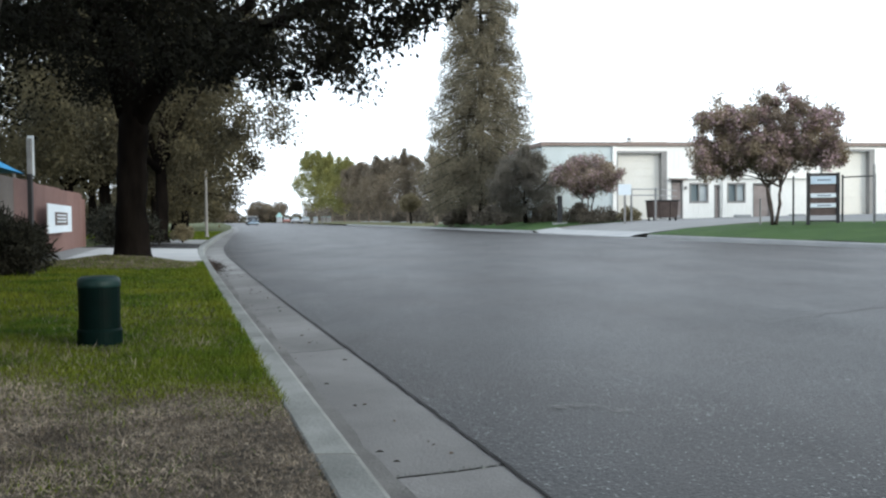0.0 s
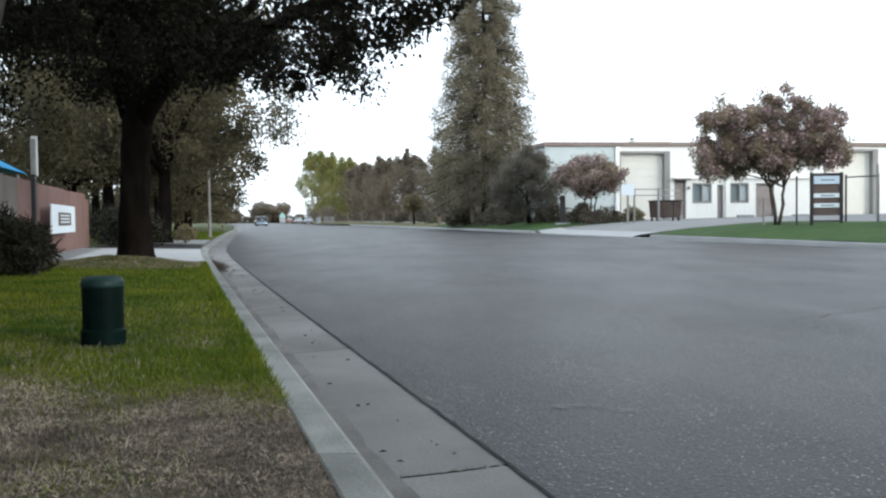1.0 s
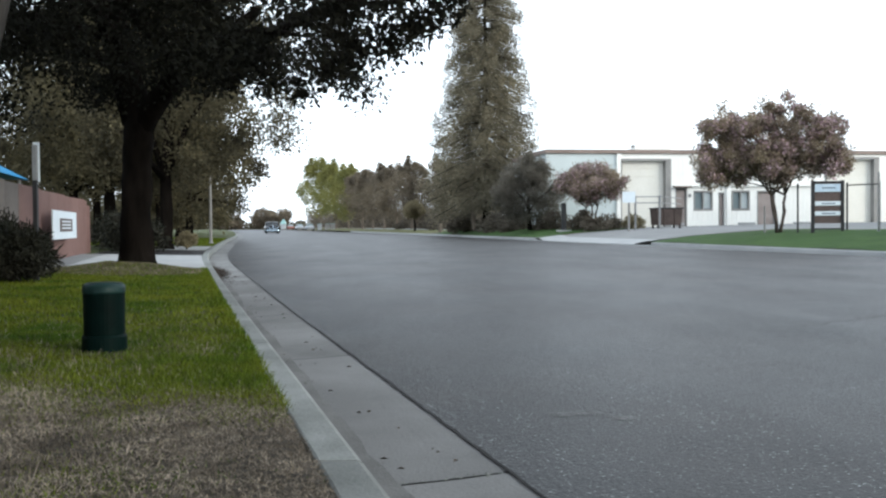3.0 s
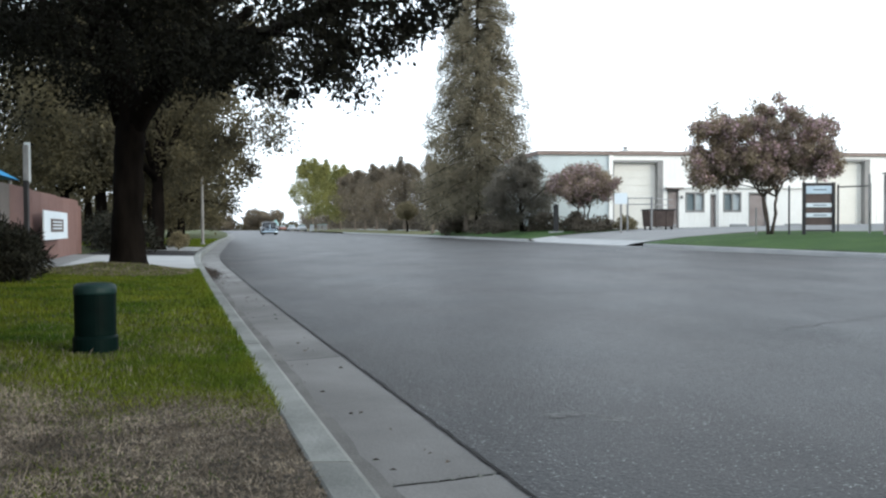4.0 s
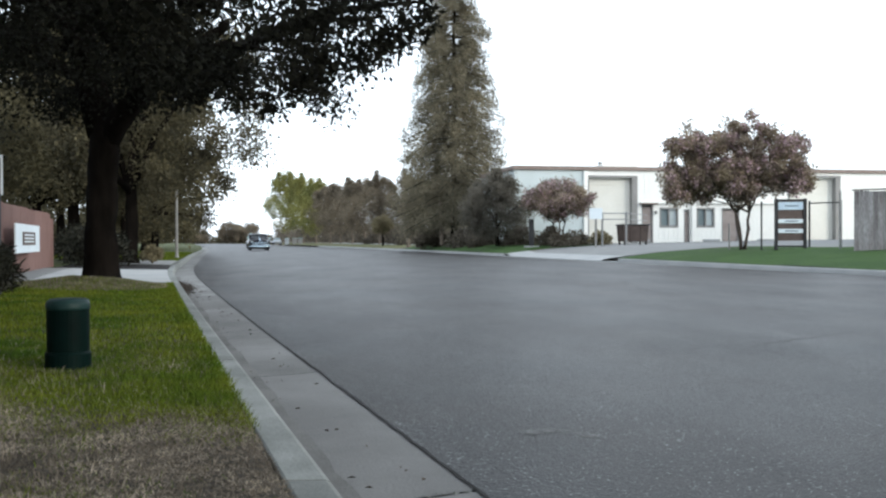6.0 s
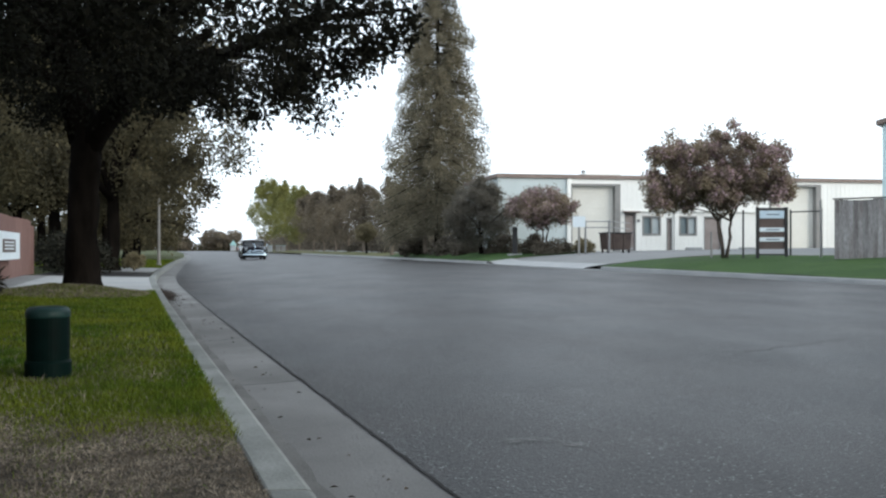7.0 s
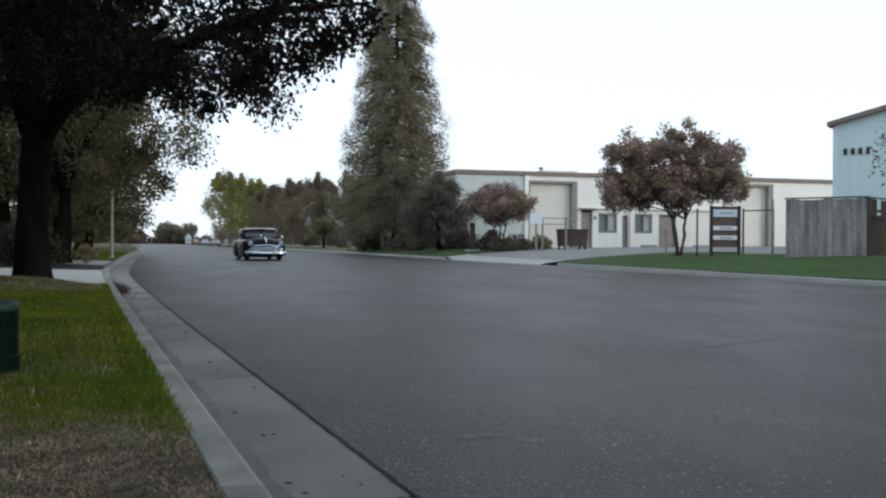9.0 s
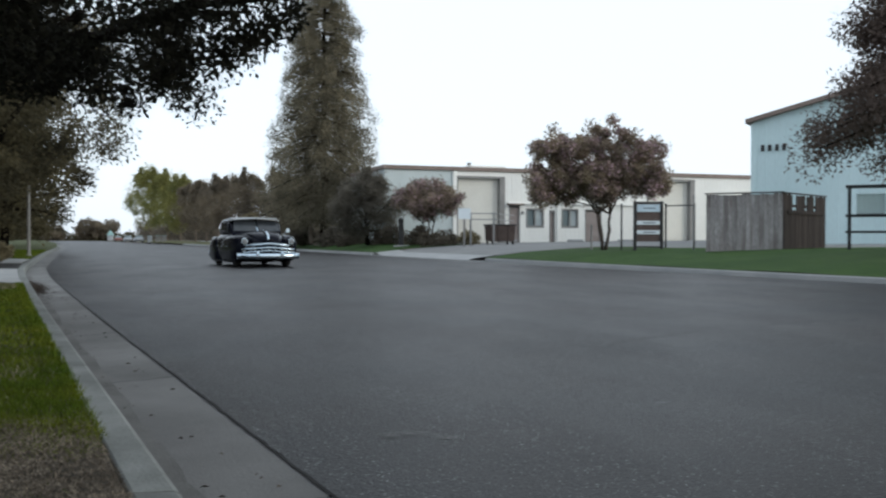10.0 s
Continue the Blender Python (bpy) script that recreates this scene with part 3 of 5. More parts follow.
def oak():
    bx, by = -5.37, 16.0
    rr = random.Random(4)
    trunk = [(0, 0, -0.1), (0.02, 0, 0.15), (0.0, 0, 0.8), (0.05, 0, 1.7), (0.08, 0, 2.4), (0.1, 0, 2.75), (-0.05, -0.2, 3.5), (-0.15, -0.6, 4.6), (-0.2, -1.0, 6.5)]
    rad = [0.44, 0.31, 0.262, 0.248, 0.25, 0.24, 0.2, 0.16, 0.1]
    clumps, limbs = [], []

    def under(x):
        return float(np.interp(x, [-14, -8.5, -6.5, -4.2, -3, -1.9, -0.8, 0.3, 1.4], [1.95, 2.2, 2.75, 3.05, 2.75, 2.75, 3.2, 3.55, 3.9]))
    for _ in range(560):
        x, y = rr.uniform(-13, 0.9), rr.uniform(6.5, 18.0)
        if x > 0.1 or x > -1.5 and (y < 9.5 or y > 14.5):
            continue
        if (x + 5.5) ** 2 / 60 + (y - 12.5) ** 2 / 40 > 1.25:
            continue
        z = under(x) * (0.9 + (y - 6.5) / 110) + 0.35 + abs(rr.gauss(0, 1.0)) * (1 if x < -2 else 0.55)
        if x / y < -0.41 and 0.06 < (z - 0.9) / y < 0.165 and rr.random() < 0.82:
            continue
        if x > -0.24 * y and rr.random() < 0.3:
            continue
        clumps.append(((x - bx, y - by, z - 0.2), rr.uniform(0.35, 0.62) * (1 if x < -0.24 * y else 0.8)))
    for _ in range(150):
        x, y, z = rr.uniform(-12, -0.5), rr.uniform(7, 19), rr.uniform(4.5, 8.5)
        if x > -0.27 * y:
            continue
        clumps.append(((x - bx, y - by, z), rr.uniform(0.8, 1.3)))
    # outer sprays over the road
    for px, py, pz in ((0.1, 12, 3.6), (-0.2, 12.2, 3.45), (-0.45, 12, 3.3), (-0.75, 12, 3.1), (-1.2, 12, 3.05), (-1.5, 12, 2.75), (-1.9, 12.4, 2.6), (-2.3, 12, 2.65)):
        clumps.append(((px - bx, py - by, pz - 0.2 + 0.15), 0.28))
    for end in ((3.5, -3.2, 3.3), (5.0, -4.0, 3.6), (5.5, -4.2, 3.75), (-3.5, -2.5, 3.4), (-4.5, -5.5, 3.2), (1.0, -6.0, 3.6), (2.5, 1.5, 3.8), (-1.0, -4.0, 4.2)):
        p = bent((0.85, -0.5, 3.2) if end[0] > 0 else (-0.15, -0.4, 3.9), end, 0.3, 6)
        limbs.append((p, [0.11, 0.1, 0.085, 0.065, 0.045, 0.02]))
    # the heavy limb that forks off over the road
    limbs.append(([(0.02, 0, 2.2), (0.3, -0.1, 2.7), (0.75, -0.4, 3.1), (1.5, -1.2, 3.45), (2.6, -2.2, 3.9)], [0.2, 0.22, 0.17, 0.13, 0.07]))
    limbs.append(([(0.0, 0, 2.5), (-0.1, -0.15, 3.1), (-0.25, -0.4, 3.9), (-0.5, -1.0, 5.0)], [0.2, 0.18, 0.15, 0.08]))
    limbs.append(([(-0.1, -0.2, 3.35), (-0.8, -0.7, 3.8), (-2.0, -1.6, 4.1)], [0.1, 0.08, 0.05]))
    tree("oak_tree", "big street oak, shade put into its colours, with a heavy leaning trunk and low crown", (bx, by, 0.2), trunk, rad, limbs, clumps, 235, 0.095, 0.05, OAK_LEAF_SHADED, BARK, shell=0.6)


oak()


def near_oak():
    """The street tree beside the camera: a rough trunk, and a broad crown overhead that shades the verge and the gutter."""
    rr = random.Random(14)
    bx, by = -2.9, 5.0
    clumps, limbs = [], []
    while len(clumps) < 330:
        x, y = rr.uniform(-11.0, 6.0), rr.uniform(-8.5, 6.3)
        if (x + 2.5) ** 2 / 72 + (y + 1.1) ** 2 / 56 > 1:
            continue
        z = 4.0 + 0.12 * max(x, 0) + abs(rr.gauss(0, 1.3))
        clumps.append(((x - bx, y - by, z - 0.2), rr.uniform(0.6, 1.0)))
    fork = (0.46, -0.05, 3.0)
    for end in ((2.6, -1.5, 4.2), (6.0, -3.5, 5.0), (-2.5, -1.0, 4.4), (-3.5, -5.0, 4.6), (1.0, -6.0, 4.8), (-0.5, 0.6, 5.6)):
        limbs.append((bent(fork, end, 0.3, 6), [0.16, 0.13, 0.1, 0.07, 0.05, 0.02]))
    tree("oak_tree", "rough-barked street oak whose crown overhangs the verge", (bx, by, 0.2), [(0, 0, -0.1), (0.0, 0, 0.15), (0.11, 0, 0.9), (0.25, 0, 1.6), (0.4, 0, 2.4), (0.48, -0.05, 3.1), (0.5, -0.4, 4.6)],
         [0.36, 0.27, 0.24, 0.225, 0.22, 0.22, 0.12], limbs, clumps, 110, 0.22, 0.135, OAK_LEAF_SHADED, BARK_GREY, shell=0.6)


near_oak()


def row_trees():
    rr = random.Random(11)
    spots = [(-9.4, 31, 9.5, 4.2), (-12.6, 38, 9.8, 4.4), (-15.2, 49, 9.4, 4.0), (-15.0, 54, 9.5, 4.0), (-18.2, 63, 9.5, 4.4), (-20.6, 73, 9.0, 4.4), (-23.6, 84, 8.5, 4.5), (-27.2, 97, 8.5, 4.6), (-33, 114, 8, 4.0), (-16.5, 41, 5.4, 4.2), (-12.2, 33.5, 8.5, 4.0), (-18.5, 49, 10, 4.6)]
    for x, y, h, r in spots:
        clumps, limbs = [], []
        lo = 3.0 if 36 < y < 46 else 2.6 if y < 46 else (2.3 if y < 52 else 1.3)
        for _ in range(170 if y < 40 else 105):
            a, q = rr.uniform(0, 6.283), rr.random() ** 0.5
            z = rr.uniform(0, 1)
            rad = r * (0.75 + 0.35 * math.sin(math.pi * min(z * 1.1, 1)))
            clumps.append(((math.cos(a) * q * rad, math.sin(a) * q * rad, lo + z * (h - lo - 0.7) - 0.25 * q * (1 - z)), rr.uniform(0.5, 0.95)))
        for i in range(5):
            c = clumps[i * 7][0]
            limbs.append((bent((0, 0, 2.3), c, 0.2), [0.12, 0.09, 0.05, 0.02]))
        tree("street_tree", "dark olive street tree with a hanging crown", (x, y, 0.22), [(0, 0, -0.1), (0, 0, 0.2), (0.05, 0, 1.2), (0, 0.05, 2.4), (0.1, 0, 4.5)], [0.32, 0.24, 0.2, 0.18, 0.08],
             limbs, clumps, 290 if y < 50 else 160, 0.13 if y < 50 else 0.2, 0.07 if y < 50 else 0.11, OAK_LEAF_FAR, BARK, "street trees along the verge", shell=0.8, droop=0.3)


row_trees()


def conifer(name, label, base, height, profile, z_low, n_levels, leaf, per, length, width, seed, bark=BARK):
    """Layered drooping branches round a straight stem; profile gives the radius by height."""
    rr = random.Random(seed)
    clumps, limbs = [], []
    for i in range(n_levels):
        z = z_low + (height - z_low) * i / n_levels
        r = float(np.interp(z, profile[0], profile[1]))
        k = max(4, int(r * 2.6))
        for j in range(k):
            a = 6.283 * (j + rr.random() * 0.8) / k + i * 1.3
            rad = r * (0.96 + 0.2 * noise.noise((math.cos(a) * 1.4 + seed, math.sin(a) * 1.4, z * 0.5))) * rr.uniform(0.78, 1.08)
            zz = z + rr.uniform(-0.3, 0.3)
            for q in (0.35, 0.62, 0.86):
                s = (0.3 + 0.12 * rad * (0.4 + q * 0.6)) * rr.uniform(0.75, 1.25)
                clumps.append(((math.cos(a) * rad * q, math.sin(a) * rad * q, zz - 0.22 * rad * q * q), (s, s, s * 0.95)))
            if j % 2 == 0:
                limbs.append(([(0, 0, zz + 0.2), (math.cos(a) * rad * 0.5, math.sin(a) * rad * 0.5, zz), (math.cos(a) * rad * 0.95, math.sin(a) * rad * 0.95, zz - 0.2 * rad)], [0.07, 0.045, 0.015]))
    return tree(name, label, base, [(0, 0, -0.2), (0, 0, 1), (0, 0, height * 0.5), (0, 0, height * 0.97)], [0.38, 0.3, 0.18, 0.03], limbs, clumps, per, length, width, leaf, bark, flat=0.05, shell=0.55, droop=0.12)


conifer("cedar_tree", "tall grey-green deodar cedar with layered drooping branches", (3.15, 74.0, 0.7), 22.5,
        ([0, 2, 4, 8, 13, 17.5, 20.5, 22.6], [5.3, 5.7, 5.3, 4.5, 3.7, 2.8, 1.8, 0.4]), 1.8, 42, CEDAR_LEAF, 180, 0.17, 0.064, 3)
conifer("pine_tree", "tall brownish pine at the roadside lawn", (16.5, 20.6, 0.7), 10.0,
        ([0, 2.9, 3.6, 4.2, 4.8, 6, 8.2, 10], [1.0, 3.2, 4.0, 3.7, 2.8, 2.7, 2.2, 0.4]), 3.3, 20, PINE_LEAF, 400, 0.13, 0.046, 8)


def extra_trunks():
    for x, y, lean in ((2.1, 71.5, -0.1), (4.4, 70.5, 0.15)):
        s = thing("bare_trunk", pose(x, y, 0.7), "slim pale trunk under the cedar", "tree trunk", "trunks under the cedar")
        part("trunk", tube(bmesh.new(), [(0, 0, -0.1), (lean, 0, 1.4), (lean * 1.5, 0.2, 3.2)], [0.17, 0.13, 0.1], 8), BARK_PALE, s)


extra_trunks()


def blob_tree(name, label, base, trunk_h, trunk_r, centre_z, radii, n, cl, per, length, width, leaf, bark, seed, group="", n_stems=1, extra=None, category="tree", spread=0.5, shift=0.0, lobes=None, cone=0.0, tops=0):
    """A broad crown of uneven clumps on one or several stems."""
    rr = random.Random(seed)
    clumps, limbs = [], []
    for lx, lz, lr, lh, ln in lobes or ():
        for _ in range(ln):
            d = Vector((rr.gauss(0, 1), rr.gauss(0, 1), rr.gauss(0, 1))).normalized() * rr.random() ** 0.45
            clumps.append(((lx + d.x * lr, d.y * 1.3, lz + d.z * lh), cl * rr.uniform(0.6, 1.2)))
    for _ in range(0 if lobes else n):
        d = Vector((rr.gauss(0, 1), rr.gauss(0, 1), rr.gauss(0, 1))).normalized() * rr.random() ** 0.4
        if cone:
            d.x, d.y = d.x * (1 - cone * max(d.z, 0)), d.y * (1 - cone * max(d.z, 0))
        clumps.append(((shift + d.x * radii[0], d.y * radii[1], centre_z + d.z * radii[2]), cl * rr.uniform(0.6, 1.25)))
    for _ in range(tops):
        a, q = rr.uniform(0, 6.283), rr.uniform(0.1, 0.75)
        h = radii[2] * rr.uniform(0.1, 0.42) * (1.2 - q)
        for j in range(5):
            clumps.append(((shift + math.cos(a) * q * radii[0], math.sin(a) * q * radii[1], centre_z + radii[2] * (0.8 - 0.55 * q) + h * j / 4), cl * (0.9 - 0.14 * j)))
    for i in range(n_stems):
        a = 6.283 * i / max(n_stems, 1) + 0.4
        off = spread if n_stems > 1 else 0.0
        top = (math.cos(a) * off * 1.6, math.sin(a) * off * 1.6, trunk_h)
        limbs.append((bent((math.cos(a) * 0.08, math.sin(a) * 0.08, -0.05), top, 0.08, 5), [trunk_r * k for k in (1.1, 0.95, 0.85, 0.75, 0.6)]))
        for j in range(3):
            c = clumps[(i * 61 + j * 37) % len(clumps)][0]
            limbs.append((bent(top, c, 0.12), [trunk_r * k for k in (0.6, 0.45, 0.3, 0.1)]))
    blossom = None
    if extra:
        tips = [(c, r * 0.85) for c, r in clumps if rr.random() < extra[0]]
        blossom = (tips, extra[1], extra[2], extra[3], extra[4])
    first = limbs.pop(0)
    return tree(name, label, base, first[0], first[1], limbs, clumps, per, length, width, leaf, bark, group, shell=0.6, extra=blossom, category=category)


blob_tree("crape_myrtle", "crape myrtle with dusky pink blossom on several stems", (12.6, 35.36, z_right(4.0, 33)), 1.4, 0.06, 3.25, (2.75, 2.4, 1.55), 130, 0.36, 170, 0.11, 0.065, MYRTLE_LEAF, BARK_BROWN, 21,
          n_stems=4, extra=(0.6, 95, 0.1, 0.08, MYRTLE_BLOOM), spread=0.22,
          lobes=[(-2.1, 2.5, 1.25, 0.8, 56), (-0.5, 2.7, 1.5, 1.0, 70), (1.5, 2.8, 1.25, 0.8, 50), (-0.1, 4.7, 0.4, 0.8, 13), (-2.0, 3.95, 0.95, 0.75, 30), (0.5, 3.45, 0.7, 0.5, 13), (-0.9, 4.0, 0.6, 0.6, 13), (0.9, 4.2, 0.5, 0.7, 13), (1.8, 3.85, 0.7, 0.6, 16)])
blob_tree("crape_myrtle", "small round crape myrtle with faded pink blossom", (8.65, 55.4, 0.6), 1.3, 0.06, 2.7, (2.1, 1.9, 1.1), 170, 0.42, 150, 0.12, 0.07, MYRTLE_LEAF, BARK_BROWN, 22,
          n_stems=3, extra=(0.75, 70, 0.1, 0.08, MYRTLE_BLOOM), spread=0.25)
blob_tree("dark_tree", "dark rounded tree beside the cedar", (5.3, 60.0, 0.6), 1.2, 0.14, 2.5, (2.3, 1.6, 2.1), 130, 0.5, 210, 0.17, 0.05, SHADE_LEAF, BARK, 23, cone=0.35, tops=7)
# trees along the far right verge
for i, (x, y, h, r, leaf, sd) in enumerate([(-13.6, 150, 10.6, 3.5, DULL_LEAF, 31), (-11.2, 140, 10.2, 3.3, DULL_LEAF, 32), (-8.8, 130, 9.8, 3.2, DULL_LEAF, 33), (-6.4, 119, 9.4, 3.2, DULL_LEAF, 34), (-4.2, 110, 9.3, 3.0, DULL_LEAF, 39), (-0.8, 107, 9.0, 2.9, DULL_LEAF, 40),
                                            (0.6, 96, 7.4, 2.8, DULL_LEAF, 38), (3.4, 103, 7.6, 3.2, DULL_LEAF, 44), (-17.6, 166, 12.2, 4.4, GREEN_LEAF, 35), (-21.6, 181, 14.2, 4.6, GREEN_LEAF, 36), (-27.0, 199, 17.0, 5.2, GREEN_LEAF, 37)]):
    nm, lb = ("street_tree", "yellow-green street tree in the distance") if leaf is GREEN_LEAF else ("street_tree", "dull brownish street tree with an open top")
    blob_tree(nm, lb, (x, y, 0.3), 2.0, 0.17, h * 0.53, (r, r, h * 0.38), 100, r * 0.26, 125, 0.0017 * y, 0.0009 * y, leaf, BARK_PALE, sd, "trees along the far kerb", cone=0.5, tops=9)
blob_tree("topiary_tree", "small ball-shaped clipped tree", (-3.5, 100.0, 0.4), 1.1, 0.12, 2.2, (1.05, 1.05, 0.8), 130, 0.34, 200, 0.13, 0.07, OLIVE_LEAF, BARK, 41)
for x, y, r, h, sd in ((-76, 328, 4, 5.5, 51), (-64.5, 326, 4, 7.5, 52), (-58.5, 324, 4.5, 8, 53)):
    blob_tree("far_tree", "distant tree beyond the street end", (x, y, -0.2), 2, 0.2, h * 0.55, (r, r, h * 0.42), 60, 1.2, 110, 0.5, 0.28, DULL_LEAF, BARK, sd, "distant trees")


def bush(label, base, radii, leaf, seed, n=26, per=110, length=0.12, width=0.05, group="shrubs", name="shrub", droop=0.0):
    rr = random.Random(seed)
    s = thing(name, pose(*base), label, "shrub", group)
    clumps = []
    for _ in range(n):
        d = Vector((rr.gauss(0, 1), rr.gauss(0, 1), abs(rr.gauss(0, 1)))).normalized() * rr.random() ** 0.4
        clumps.append(((d.x * radii[0], d.y * radii[1], 0.15 + d.z * radii[2]), min(radii) * rr.uniform(0.25, 0.45)))
    bm = bmesh.new()
    for i in range(6):
        tube(bm, bent((0, 0, -0.05), clumps[i][0], 0.05), [0.03, 0.025, 0.018, 0.008], 5)
    part("stem", bm, BARK, s)
    leaf_mesh("foliage", clumps, per, length, width, leaf, s, 0, 0.55, droop)
    return s


# shrubs before the wall, the shade they stand in put into their dark leaves
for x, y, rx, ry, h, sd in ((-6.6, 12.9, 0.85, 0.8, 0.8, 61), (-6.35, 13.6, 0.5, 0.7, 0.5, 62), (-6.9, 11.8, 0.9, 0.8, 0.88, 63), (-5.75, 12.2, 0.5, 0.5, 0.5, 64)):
    bush("feathery shrub before the wall, shade put into its leaf colour", (x, y, 0.24), (rx, ry, h), SHRUB_LEAF, sd, 40, 260, 0.12, 0.022)
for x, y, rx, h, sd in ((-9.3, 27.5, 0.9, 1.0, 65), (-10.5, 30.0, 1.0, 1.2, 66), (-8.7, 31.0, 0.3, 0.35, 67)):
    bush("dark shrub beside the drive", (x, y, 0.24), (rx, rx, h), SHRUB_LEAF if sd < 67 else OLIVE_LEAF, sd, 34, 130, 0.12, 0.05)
# hedges across the road
for x, y, rx, h, leaf, sd in ((9.3, 53.8, 0.9, 0.75, HEDGE_LEAF, 71), (10.6, 53.3, 0.7, 0.75, OLIVE_LEAF, 72), (8.1, 56.2, 0.8, 1.25, HEDGE_LEAF, 73), (6.9, 58.4, 0.9, 1.2, HEDGE_LEAF, 74), (8.4, 54.0, 0.6, 0.7, HEDGE_LEAF, 75), (4.6, 64.5, 1.0, 0.8, HEDGE_LEAF, 76), (6.2, 60.0, 0.8, 1.0, HEDGE_LEAF, 77)):
    bush("low clipped shrub beside the driveway", (x, y, z_right(x - right_kerb(y), 30) - 0.1), (rx, rx, h), leaf, sd, 30, 110, 0.13, 0.07)
for x, y, rx, h, sd in ((1.4, 80, 1.3, 1.0, 78), (3.8, 68.5, 1.4, 1.3, 79), (4.6, 65.0, 1.0, 1.1, 84), (1.6, 76.0, 1.3, 1.2, 85), (-0.6, 95, 1.4, 1.2, 80), (-5.2, 117, 1.5, 1.2, 82), (-2.2, 106, 1.2, 1.0, 83)):
    bush("brownish shrub on the far verge", (x, y, 0.3), (rx, rx, h), HEDGE_LEAF, sd, 30, 90, 0.25, 0.13)


def far_hedge():
    rr = random.Random(91)
    cl = []
    for i in range(420):
        x = rr.uniform(-230, 40)
        cl.append(((x, 338 + rr.uniform(-6, 6) + abs(x + 65) * 0.05, rr.uniform(0.0, 1.7)), rr.uniform(1.2, 1.9)))
    h = leaf_mesh("far_woods", cl, 80, 0.9, 0.5, OAK_LEAF_FAR, None)
    tagged(h, "dark line of distant trees at the street end", "woods", kind="stuff")


far_hedge()


def understory():
    rr = random.Random(92)
    cl = []
    for i in range(300):
        y = rr.uniform(84, 262)
        cl.append(((right_kerb(y) + rr.uniform(5.0, 9.5), y, rr.uniform(0.4, 2.2 + 0.014 * (y - 84))), rr.uniform(0.7, 1.3) * (1 + 0.004 * (y - 84))))
    h = leaf_mesh("hedge_row", cl, 110, 0.4, 0.2, HEDGE_LEAF, None)
    tagged(h, "dark overgrown hedge behind the far trees", "hedge", kind="stuff")
    cl = []
    for i in range(260):
        y = rr.uniform(29, 115)
        cl.append(((left_kerb(y) - rr.uniform(10.0, 15.0), y, rr.uniform(0.3, 3.8)), rr.uniform(0.8, 1.5)))
    h = leaf_mesh("hedge_row", cl, 130, 0.3, 0.15, OAK_LEAF_FAR, None)
    tagged(h, "dark overgrown hedge behind the street trees", "hedge", kind="stuff")


understory()


# ---- left side: wall, sign post, pole, pedestal, drives ----
def left_wall():
    w = thing("garden_wall", Matrix(), "red-brown block wall beside the verge", "wall", kind="structure")
    y = 4.0
    i = 0
    while y < 25.9:
        y1 = min(y + 1.2, 26.0)
        a, b = (left_kerb(y) - 3.35, y), (left_kerb(y1 - 0.012) - 3.35, y1 - 0.012)
        d = (Vector(b) - Vector(a)).normalized()
        q = Vector((-d.y, d.x)) * 0.2
        v = [(a[0], a[1], 0), (b[0], b[1], 0), (b[0] + q.x, b[1] + q.y, 0), (a[0] + q.x, a[1] + q.y, 0)]
        v += [(p[0], p[1], 1.68 + 0.008 * (i % 3)) for p in v]
        raw("panel", v, [(3, 2, 1, 0), (4, 5, 6, 7), (0, 1, 5, 4), (1, 2, 6, 5), (2, 3, 7, 6), (3, 0, 4, 7)], RED_WALL if y > 15.5 else TAN_WALL, w)
        y, i = y1, i + 1
    x1 = left_kerb(26.2) - 3.35
    part("end_pier", boxed(x1 - 0.2, x1 + 0.02, 26.01, 26.3, 0, 1.55, 0.01), RED_WALL, w, "red-brown end pier of the wall")
    y0 = 20.2
    ang = math.degrees(math.atan2(left_kerb(22) - left_kerb(20), 2.0))
    s = thing("wall_sign", pose(left_kerb(y0) - 3.13, y0, 0.5, 0, 0, -ang), "white notice board with a dark panel on the wall", "sign")
    part("board", boxed(0.0, 0.03, -1.9, 1.95, 0.18, 0.78, 0.008), SIGN_WHITE, s)
    part("panel", boxed(0.032, 0.04, -0.95, 1.1, 0.34, 0.62, 0.004), SIGN_BROWN, s)
    for k in range(3):
        part("text_bar", boxed(0.041, 0.046, -0.7, 0.8, 0.4 + 0.07 * k, 0.43 + 0.07 * k), SIGN_WHITE, s)
    a = thing("awning", pose(-11.25, 20.5, 0.4, 0, 0, 15), "bright blue awning behind the wall", "awning")
    raw("cloth", [(-2.6, -3, 1.9), (1.4, -3, 1.75), (1.4, 3, 1.75), (-2.6, 3, 1.9), (-2.6, -3, 2.9), (0.4, -3, 2.3), (0.4, 3, 2.3), (-2.6, 3, 2.9)],
        [(3, 2, 1, 0), (4, 5, 6, 7), (0, 1, 5, 4), (1, 2, 6, 5), (2, 3, 7, 6), (3, 0, 4, 7)], BLUE_TARP, a)
    for x, y in ((-2.4, -2.8), (1.2, -2.8), (1.2, 2.8), (-2.4, 2.8)):
        part("post", lathe(bmesh.new(), [(0.04, -0.1), (0.04, 1.85)], 8, 'Z', (x, y, 0)), STEEL, a)


left_wall()


